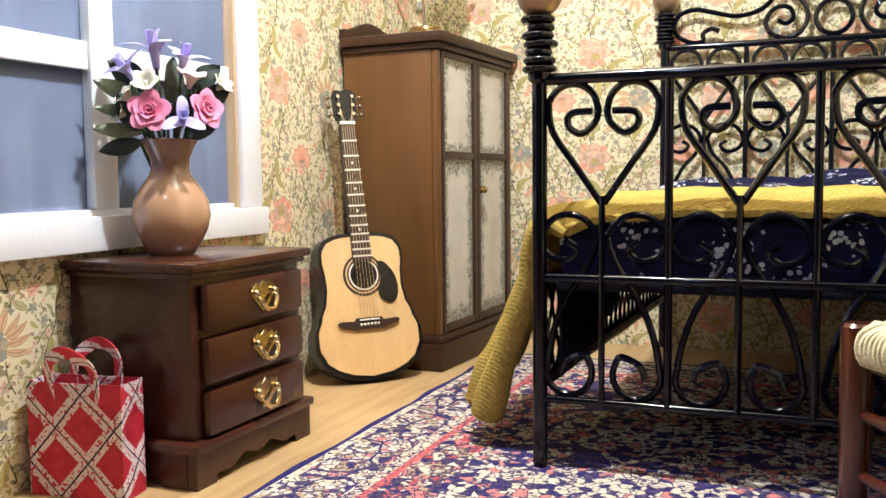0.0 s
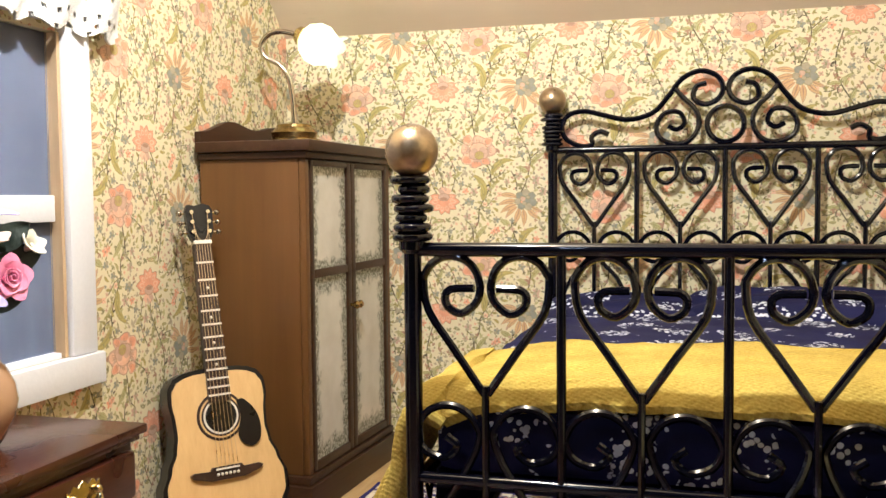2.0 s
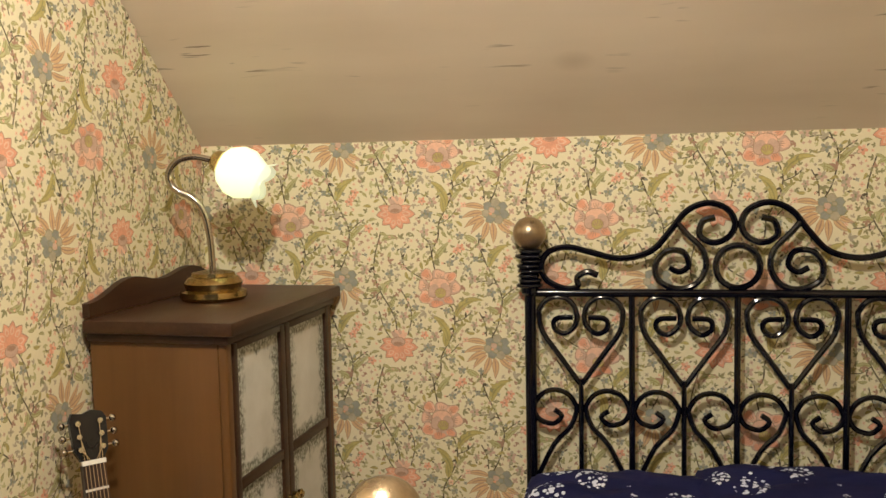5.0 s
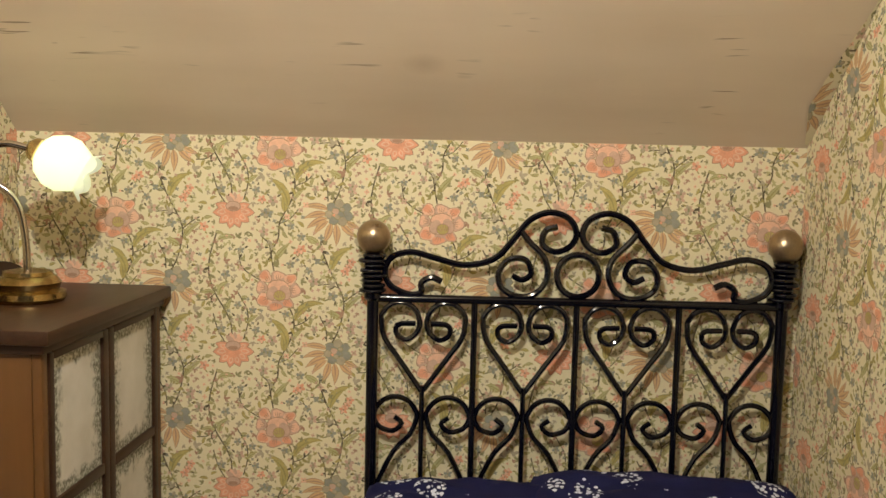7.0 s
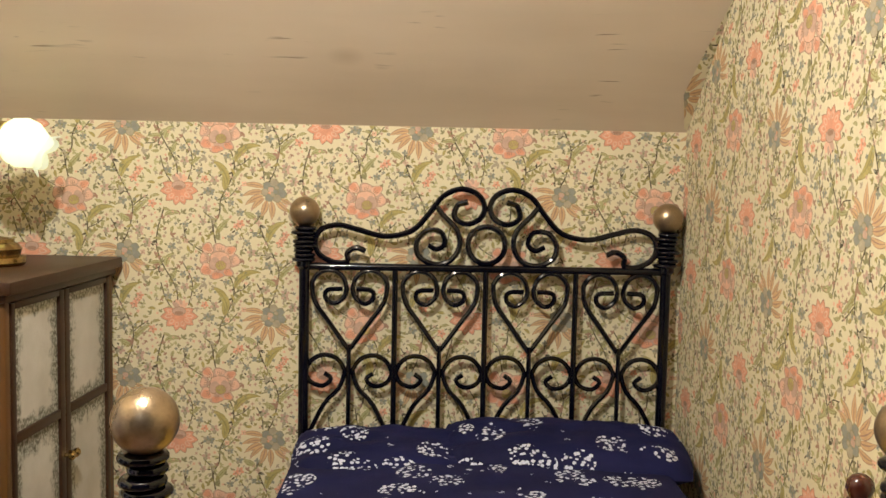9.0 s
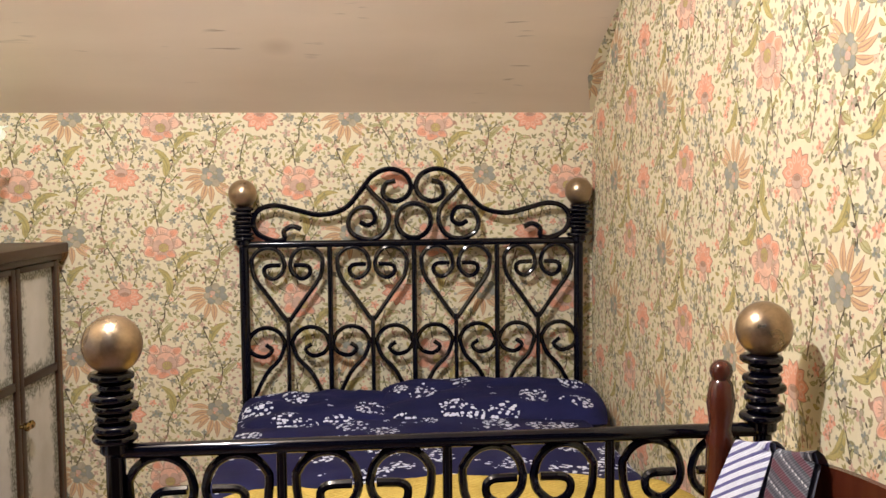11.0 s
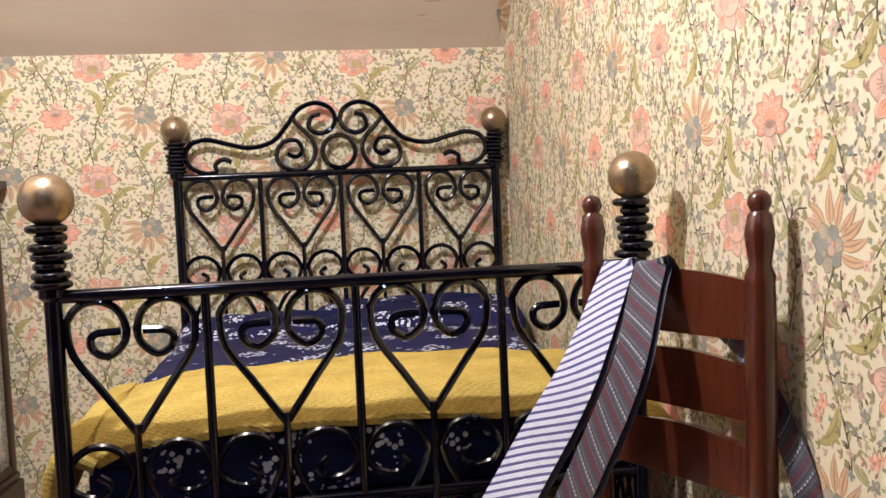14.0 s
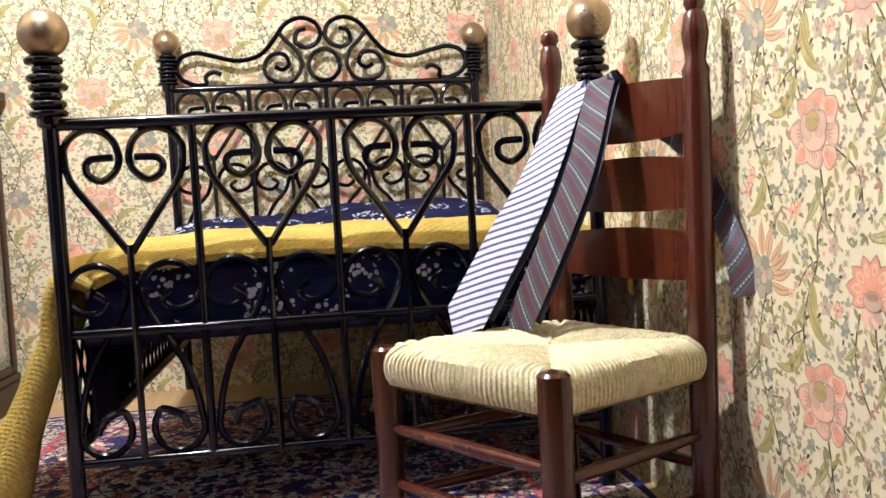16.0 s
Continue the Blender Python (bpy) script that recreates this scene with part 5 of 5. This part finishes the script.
part("apron", Mesh().slab(apron(NY1 - NY0 + 0.04), (-0.03, 0, 0), (NX1 + 0.022, NY0 - 0.022, 0), (0, 1, 0), (0, 0, 1)), MAHOGANY, stand, placed=True)
part("apron", Mesh().slab(apron(NX1 - NX0 - 0.010), (0, 0.03, 0), (NX0, NY0 - 0.022, 0), (1, 0, 0), (0, 0, 1)), MAHOGANY, stand, placed=True)
part("apron", Mesh().slab(apron(NX1 - NX0 - 0.010), (0, -0.03, 0), (NX0, NY1 + 0.018, 0), (1, 0, 0), (0, 0, 1)), MAHOGANY, stand, placed=True)
for z0, z1 in ((0.415, 0.540), (0.272, 0.396), (0.132, 0.254)):
    drawer = part("drawer", Mesh().box(NX1 + 0.001, NX1 + 0.032, NY0 + 0.030, NY1 - 0.024, z0, z1, 0.014), MAHOGANY, stand, placed=True)
    yc, zc = (NY0 + NY1) / 2 + 0.02, (z0 + z1) / 2 + 0.008
    plate = [(-0.062, 0.028), (-0.050, 0.020), (-0.036, 0.036), (-0.018, 0.026), (0.0, 0.040), (0.018, 0.026), (0.036, 0.036), (0.050, 0.020), (0.062, 0.028), (0.058, -0.004), (0.034, -0.020), (0.014, -0.042), (0.0, -0.048), (-0.014, -0.042), (-0.034, -0.020), (-0.058, -0.004)]
    pull = part("pull_plate", Mesh().slab(plate, (-0.004, 0, 0), (NX1 + 0.037, yc, zc), (0, 1, 0), (0, 0, 1)), BRASS, drawer, "pierced brass backplate", placed=True, smooth=False)
    bail = [(NX1 + 0.040, yc - 0.046, zc + 0.006), (NX1 + 0.054, yc - 0.042, zc - 0.012), (NX1 + 0.060, yc - 0.022, zc - 0.036), (NX1 + 0.061, yc, zc - 0.042), (NX1 + 0.060, yc + 0.022, zc - 0.036), (NX1 + 0.054, yc + 0.042, zc - 0.012), (NX1 + 0.040, yc + 0.046, zc + 0.006)]
    part("bail_handle", Mesh().tube(smooth_line(bail, 4), 0.0065, 8).ball((NX1 + 0.042, yc - 0.046, zc + 0.006), 0.013, 10, 8).ball((NX1 + 0.042, yc + 0.046, zc + 0.006), 0.013, 10, 8), BRASS, drawer, "curved brass handle", placed=True)

# ---- vase of flowers ----
VX, VY = -1.645, 2.225
prof = [(0.060, 0.0), (0.066, 0.006), (0.082, 0.03), (0.104, 0.075), (0.112, 0.115), (0.106, 0.155), (0.086, 0.195), (0.062, 0.225), (0.054, 0.250), (0.058, 0.280), (0.074, 0.315), (0.084, 0.330), (0.080, 0.333), (0.066, 0.310), (0.048, 0.270), (0.046, 0.240)]
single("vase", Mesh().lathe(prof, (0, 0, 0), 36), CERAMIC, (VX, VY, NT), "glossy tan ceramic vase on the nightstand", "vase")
bouquet = thing("bouquet", (VX, VY, NT + 0.24), "bunch of pink, white and lilac clay flowers in the vase", "flowers")
RGT = Vector((0.925, 0.38, 0))
TOWARDS = Vector((0.38, -0.925, 0))


def spot(a, z, out=0.0):
    return RGT * a + TOWARDS * out + Vector((0, 0, z))


def aim(at, way):
    return Matrix.Translation(at) @ Vector(way).normalized().to_track_quat("Z", "Y").to_matrix().to_4x4()


def round_petal(length, width, curl, cup=0.5, wave=0.0, n=9):
    """A cupped petal with a round tip that grows up z and leans along x."""
    rows = []
    for j in range(n + 1):
        t = (1 - math.cos(math.pi * j / n)) / 2
        w = width * (0.06 + 0.94 * math.sin(math.pi * j / n) ** 0.85) * (0.62 + 0.38 * t)
        row = []
        for i in range(9):
            u = -1 + i / 4
            ruffle = wave * length * t * math.sin(u * 5.0 + length * 300)
            row.append((length * curl * t * t - cup * w * u * u + ruffle, u * w, length * (t - 0.38 * curl * t * t * t)))
        rows.append(row)
    return rows


def petals(m, count, turn, shift, drop, *shape):
    for i in range(count):
        q = Mesh().sheet(round_petal(*shape), 0, None, (-0.003, 0, -0.002))
        q.moved(Matrix.Rotation(2 * math.pi * i / count + turn, 4, "Z") @ Matrix.Translation((shift, 0, drop)))
        m.add(q.v, q.f)


def rose(at, way, r):
    m = Mesh()
    low, mid, high = [], [], []
    for i in range(45):
        a = i * 0.31
        k = r * (0.05 + 0.030 * a)
        low.append((k * 0.7 * math.cos(a), k * 0.7 * math.sin(a), 0.0))
        mid.append((k * math.cos(a), k * math.sin(a), r * 0.45))
        high.append((k * 1.12 * math.cos(a), k * 1.12 * math.sin(a), r * (0.78 - 0.012 * a)))
    m.sheet([low, mid, high], 0, None, (0.002, 0.002, 0))
    petals(m, 3, 0.4, r * 0.20, -r * 0.02, r * 0.85, r * 0.62, 0.40, 0.45, 0.03)
    petals(m, 4, 1.1, r * 0.26, -r * 0.06, r * 0.92, r * 0.70, 0.80, 0.32, 0.05)
    petals(m, 5, 0.2, r * 0.30, -r * 0.14, r * 0.98, r * 0.72, 1.05, 0.18, 0.06)
    m.ball((0, 0, 0), r * 0.36, 12, 8)
    return m.moved(aim(at, way))


def iris(at, way, r):
    m = Mesh()
    petals(m, 3, 0.5, r * 0.10, r * 0.18, r * 0.92, r * 0.27, 0.22, 0.6, 0.02)
    petals(m, 3, 1.55, r * 0.10, r * 0.05, r * 0.95, r * 0.36, 1.15, 0.25, 0.05)
    m.lathe([(0.02 * r, -0.55 * r), (0.13 * r, -0.40 * r), (0.17 * r, 0.0), (0.20 * r, 0.28 * r), (0.08 * r, 0.40 * r)], (0, 0, 0), 12)
    return m.moved(aim(at, way))


def lily(at, way, r):
    m = Mesh()
    rows = []
    for j in range(10):
        t = j / 9
        row = []
        for i in range(41):
            a = 2 * math.pi * i / 40
            lobe = 0.5 + 0.5 * math.cos(5 * a)
            k = r * (0.10 + 0.34 * t + 0.42 * t ** 3 * (0.55 + 0.45 * lobe))
            row.append((k * math.cos(a), k * math.sin(a), r * (1.05 * t - 0.16 * t ** 4 * (1 - lobe) - 0.10 * t ** 6)))
        rows.append(row)
    m.sheet(rows, 0, None, (0.0, 0.0, -0.003))
    m.tube([(0, 0, 0), (0, 0, r * 0.62)], [r * 0.08, r * 0.11], 8)
    return m.moved(aim(at, way))


flowers = [("rose", rose, PINK, -0.028, 0.165, 0.075, (0.1, 0.15, 0.9), 0.047), ("rose", rose, PINK, 0.112, 0.172, 0.045, (0.75, 0.15, 0.6), 0.044),
           ("iris", iris, LILAC, 0.062, 0.135, 0.080, (0.3, 0.35, 0.8), 0.056), ("iris", iris, LILAC, -0.032, 0.325, 0.0, (-0.05, 1, 0.2), 0.078), ("iris", iris, LILAC, 0.048, 0.300, 0.01, (0.3, 1, 0.2), 0.064), ("iris", iris, LILAC, -0.095, 0.275, 0.03, (-0.5, 0.8, 0.4), 0.064),
           ("lily", lily, CREAM, -0.040, 0.235, 0.055, (0.1, 0.5, 0.8), 0.046), ("lily", lily, CREAM, -0.082, 0.195, 0.050, (-0.6, 0.6, 0.4), 0.046), ("lily", lily, PALE_PINK, 0.075, 0.235, 0.045, (0.3, 0.9, 0.25), 0.052), ("lily", lily, CREAM, 0.135, 0.235, -0.02, (0.7, 0.5, 0.3), 0.042), ("lily", lily, CREAM, -0.105, 0.160, 0.03, (-0.7, 0.2, 0.6), 0.040)]
for name, make, mat_, a, z, out, (wa, wz, wo), r in flowers:
    at = spot(a, z, out)
    way = spot(wa, wz, wo)
    flower = part(name, make(at, way, r), mat_, bouquet)
    part("stem", Mesh().tube(smooth_line([spot(a * 0.12, -0.10, out * 0.1), spot(a * 0.35, 0.07, out * 0.35), at], 5), 0.005, 6), STEM, flower)
for a, z, wa, wz, wo, l, w, mat_ in ((-0.07, 0.205, -1, 0.42, 0.2, 0.140, 0.026, LEAF), (-0.07, 0.165, -1, 0.12, 0.3, 0.130, 0.020, LEAF), (-0.07, 0.115, -1, 0.05, 0.3, 0.140, 0.022, LEAF), (-0.08, 0.085, -1, -0.25, 0.1, 0.115, 0.026, DARK_LEAF), (-0.07, 0.24, -0.8, 0.7, -0.2, 0.120, 0.040, DARK_LEAF),
                           (0.08, 0.20, 0.9, 0.30, -0.3, 0.105, 0.036, DARK_LEAF), (0.05, 0.11, 0.9, 0.1, 0.1, 0.085, 0.026, DARK_LEAF), (0.0, 0.20, 0.2, 0.9, -0.4, 0.150, 0.042, DARK_LEAF), (-0.06, 0.12, -0.5, 0.7, 0.3, 0.130, 0.040, DARK_LEAF), (0.02, 0.12, 0.4, 0.8, 0.4, 0.120, 0.040, DARK_LEAF), (0.08, 0.24, 0.7, 0.6, 0.0, 0.095, 0.032, DARK_LEAF)):
    rows = [[(0.25 * l * t * t - 0.22 * w * abs(s) + 0.05 * w * math.sin(t * 9 + s), s * w * math.sin(math.pi * (0.08 + 0.92 * t)) ** 0.8 if t < 1 else 0, l * t) for s in (-1, -0.5, 0, 0.5, 1)] for t in (i / 12 for i in range(13))]
    part("leaf", Mesh().sheet(rows, 0, None, (-0.003, 0, 0)).moved(aim(spot(a, z, 0.01), spot(wa, wz, wo))), mat_, bouquet)
    part("stem", Mesh().tube([spot(a * 0.1, -0.10), spot(a, z, 0.01)], 0.004, 6), STEM, bouquet)

# ---- gift bag ----
bag = thing("gift_bag", (-1.668, 1.885, 0), "red plaid paper gift bag with ribbon handles on the floor", "bag", turn=8)
bw, bd, bh = 0.275, 0.100, 0.300
lower = [(-bw / 2, -bd / 2), (bw / 2, -bd / 2), (bw / 2, bd / 2), (-bw / 2, bd / 2)]
for i in range(4):
    (a, b), (c, d) = lower[i], lower[(i + 1) % 4]
    w = math.hypot(c - a, d - b)
    rows = [[(a + (c - a) * u + (0.006 * math.sin(7 * t + i) * math.sin(math.pi * u) if i % 2 else 0), b + (d - b) * u + (0.006 * math.sin(5 * t) * math.sin(math.pi * u) if i % 2 == 0 else 0), 0.001 + bh * t) for u in (0, 0.25, 0.5, 0.75, 1)] for t in (j / 6 for j in range(7))]
    uvs = [[(w * u * 1.1 + i * 0.3, bh * t * 1.1) for u in (0, 0.25, 0.5, 0.75, 1)] for t in (j / 6 for j in range(7))]
    k = Vector(((b - d) / w, (c - a) / w, 0)) * 0.0025
    part("paper_panel", Mesh().sheet(rows, 0, uvs, k), PLAID, bag, smooth=False)
part("bag_bottom", Mesh().box(-bw / 2 + 0.004, bw / 2 - 0.004, -bd / 2 + 0.004, bd / 2 - 0.004, 0.0, 0.004), BAG_INSIDE, bag)
for y, lean in ((-bd / 2 - 0.003, 0.03), (bd / 2 - 0.004, -0.02)):
    line = smooth_line([(-0.065, y, bh - 0.05), (-0.066, y - lean * 0.2, bh + 0.03), (-0.045, y - lean * 0.7, bh + 0.066), (0.0, y - lean, bh + 0.085), (0.045, y - lean * 0.7, bh + 0.066), (0.066, y - lean * 0.2, bh + 0.03), (0.065, y, bh - 0.05)], 5)
    n = len(line)
    rows, uvs = [], []
    for i, p in enumerate(line):
        t = (line[min(n - 1, i + 1)] - line[max(0, i - 1)]).normalized()
        s = Vector((0.35, 1, 0.2)).cross(t).normalized() * 0.017
        rows.append([p - s, p + s])
        uvs.append([(0, i * 0.012), (0.06, i * 0.012)])
    part("handle", Mesh().sheet(rows, 0, uvs, (0, 0.003, 0)), PLAID, bag, "ribbon handle of plaid paper")

# ---- chair ----
CFL, CFR, CBR, CBL = Vector((0.172, 2.150, 0)), Vector((0.450, 1.695, 0)), Vector((0.843, 1.920, 0)), Vector((0.655, 2.345, 0))
chair = thing("chair", (0.53, 2.03, 0), "red-brown ladderback chair with a pale rush seat", "chair")
for c in (CFL, CFR):
    part("leg", Mesh().lathe([(0.026, 0.0), (0.031, 0.02), (0.032, 0.25), (0.034, 0.47), (0.033, 0.495), (0.026, 0.502)], c[:], 16), CHAIR, chair, placed=True)
top_shift = {0: Vector((0.022, 0.010, 0)), 1: Vector((0.005, 0.012, 0))}
tops = []
for k, c in enumerate((CBR, CBL)):
    prof = [(0.026, 0.0), (0.030, 0.02), (0.032, 0.5), (0.031, 1.00), (0.029, 1.07), (0.031, 1.085), (0.022, 1.105), (0.026, 1.135), (0.030, 1.165), (0.024, 1.205), (0.018, 1.213), (0.024, 1.228), (0.022, 1.242), (0.014, 1.251), (0.004, 1.255)]
    m = Mesh().lathe(prof, (0, 0, 0), 16)
    m.v = [(x + c.x + top_shift[k].x * z / 1.25, y + c.y + top_shift[k].y * z / 1.25, z) for x, y, z in m.v]
    part("back_post", m, CHAIR, chair, placed=True)
    tops.append(lambda z, c=c, k=k: Vector((c.x + top_shift[k].x * z / 1.25, c.y + top_shift[k].y * z / 1.25, z)))
fwd = ((CFL + CFR) / 2 - (CBL + CBR) / 2).normalized()
for z0, z1 in ((0.955, 1.070), (0.790, 0.895), (0.630, 0.728)):
    rows = []
    for j in range(7):
        row = []
        for i in range(13):
            t = i / 12
            bow = math.sin(math.pi * t)
            zz = z0 + (z1 - z0) * j / 6 + (0.016 * bow * (j / 6) - 0.010 * bow * (1 - j / 6))
            row.append(tops[1](zz).lerp(tops[0](zz), t) - fwd * (0.030 * bow) + fwd * 0.008)
        rows.append(row)
    part("slat", Mesh().sheet(rows, 0, None, -fwd * 0.016), CHAIR, chair, placed=True)
for a, b, zs in ((CFL, CFR, (0.18, 0.31)), (CFR, CBR, (0.15, 0.29)), (CFL, CBL, (0.15, 0.29)), (CBL, CBR, (0.22,))):
    for z in zs:
        p, q = a + Vector((0, 0, z)), b + Vector((0, 0, z))
        part("stretcher", Mesh().tube([p, p.lerp(q, 0.2), p.lerp(q, 0.5), p.lerp(q, 0.8), q], [0.011, 0.0145, 0.0165, 0.0145, 0.011], 10), CHAIR, chair, placed=True)
m = Mesh()
mid = (CFL + CFR + CBR + CBL) / 4
corners = (CFL, CFR, CBR, CBL)
for i in range(4):
    a, b = corners[i], corners[(i + 1) % 4]
    count = 35
    for j in range(count):
        s = 0.055 + 0.89 * (j + 0.5) / count
        rim = a.lerp(b, s)
        inner = a.lerp(mid, 2 * s) if s < 0.5 else b.lerp(mid, 2 * (1 - s))
        away = (rim - mid) * 0.055
        bulge = 0.010 * math.sin(math.pi * s)
        jig = 0.006 * noise.noise((s * 40, i * 3.1, 0))
        path = [rim - away + Vector((0, 0, 0.418)), rim + away * 0.8 + Vector((0, 0, 0.424)), rim + away * 1.35 + Vector((0, 0, 0.450 + jig)), rim + away * 1.1 + Vector((0, 0, 0.478 + jig)), rim + away * 0.1 + Vector((0, 0, 0.492 + jig + bulge * 0.4)), rim.lerp(inner, 0.45) + Vector((0, 0, 0.497 + jig + bulge)), inner + Vector((0, 0, 0.487 + jig))]
        m.tube(smooth_line(path, 2), 0.0086 + 0.0016 * noise.noise((s * 90, i * 5.0, 2)), 6)
cs = [mid + (c - mid) * 0.98 for c in (CFL, CFR, CBR, CBL)]
m.add([(c.x, c.y, 0.405) for c in cs], [(3, 2, 1, 0)])
part("rush_seat", m, STRAW, chair, "pale woven rush seat", placed=True, kind="stuff")


# ---- neckties ----
def necktie(name, pts, widths, across, mat_, label):
    line = smooth_line(pts, 6)
    n = len(line)
    ws = [w.x for w in smooth_line([(w, 0, 0) for w in widths], 6)]
    rows, uvs, length = [], [], 0.0
    for i, p in enumerate(line):
        if i:
            length += (p - line[i - 1]).length
        t = (line[min(n - 1, i + 1)] - line[max(0, i - 1)]).normalized()
        s = Vector(across)
        s = (s - t * s.dot(t)).normalized()
        nrm = s.cross(t)
        w = ws[i] / 2
        rows.append([p + s * w * k + nrm * 0.004 * (1 - k * k) for k in (-1, -0.5, 0, 0.5, 1)])
        uvs.append([(w * k, length) for k in (-1, -0.5, 0, 0.5, 1)])
    tip = line[0] + (line[0] - line[1]).normalized() * widths[0] * 0.45
    turn = max(range(n), key=lambda i: line[i].z)
    ob = thing(name, tuple(line[0]), label, "necktie", "ties on the chair")
    m = Mesh().sheet(rows[:turn + 1], 0, uvs[:turn + 1], (0.002, 0.005, -0.002))
    m.add([rows[0][0], rows[0][4], tip], [(0, 1, 2)], 0, [uvs[0][0], uvs[0][4], (0, -widths[0] * 0.45)])
    part("front_blade", m, mat_, ob, placed=True)
    part("back_tail", Mesh().sheet(rows[turn:], 0, uvs[turn:], (0.002, 0.005, -0.002)), mat_, ob, placed=True)
    # dark sheet behind the blade, moved sideways to darken one edge
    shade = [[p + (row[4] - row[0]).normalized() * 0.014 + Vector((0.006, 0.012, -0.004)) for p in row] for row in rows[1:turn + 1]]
    part("edge_strip", Mesh().sheet(shade, 0, None, (0.001, 0.002, -0.001)), TIE_EDGE, ob, "dark strip along one edge", placed=True)
    return ob


edge = tops[1](1.08).lerp(tops[0](1.08), 0.20)
edge2 = tops[1](1.08).lerp(tops[0](1.08), 0.42)
necktie("necktie", [(0.378, 2.225, 0.545), (0.460, 2.220, 0.68), (0.565, 2.205, 0.86), edge + fwd * 0.030 + Vector((0, 0, -0.02)), edge + Vector((0, 0, 0.018)), edge - fwd * 0.045 + Vector((0, 0, -0.03)), edge - fwd * 0.050 + Vector((0.0, 0.02, -0.20))], [0.125, 0.120, 0.105, 0.085, 0.075, 0.070, 0.065], (0.75, -0.62, 0.25), TIE_LIGHT, "white and blue striped silk tie hung over the chair back")
necktie("necktie", [(0.495, 2.155, 0.530), (0.560, 2.125, 0.68), (0.645, 2.105, 0.88), edge2 + fwd * 0.032 + Vector((0, 0, -0.02)), edge2 + Vector((0, 0, 0.022)), edge2 - fwd * 0.050 + Vector((0.01, -0.03, -0.06)), tops[1](0.95).lerp(tops[0](0.95), 0.80) - fwd * 0.045, tops[0](0.82) - fwd * 0.040, (0.908, 1.870, 0.70), (0.918, 1.845, 0.600)], [0.085, 0.085, 0.085, 0.085, 0.085, 0.070, 0.055, 0.050, 0.056, 0.062], (0.62, -0.75, 0.25), TIE_DARK, "dark grey and maroon striped silk tie hung over the chair back")
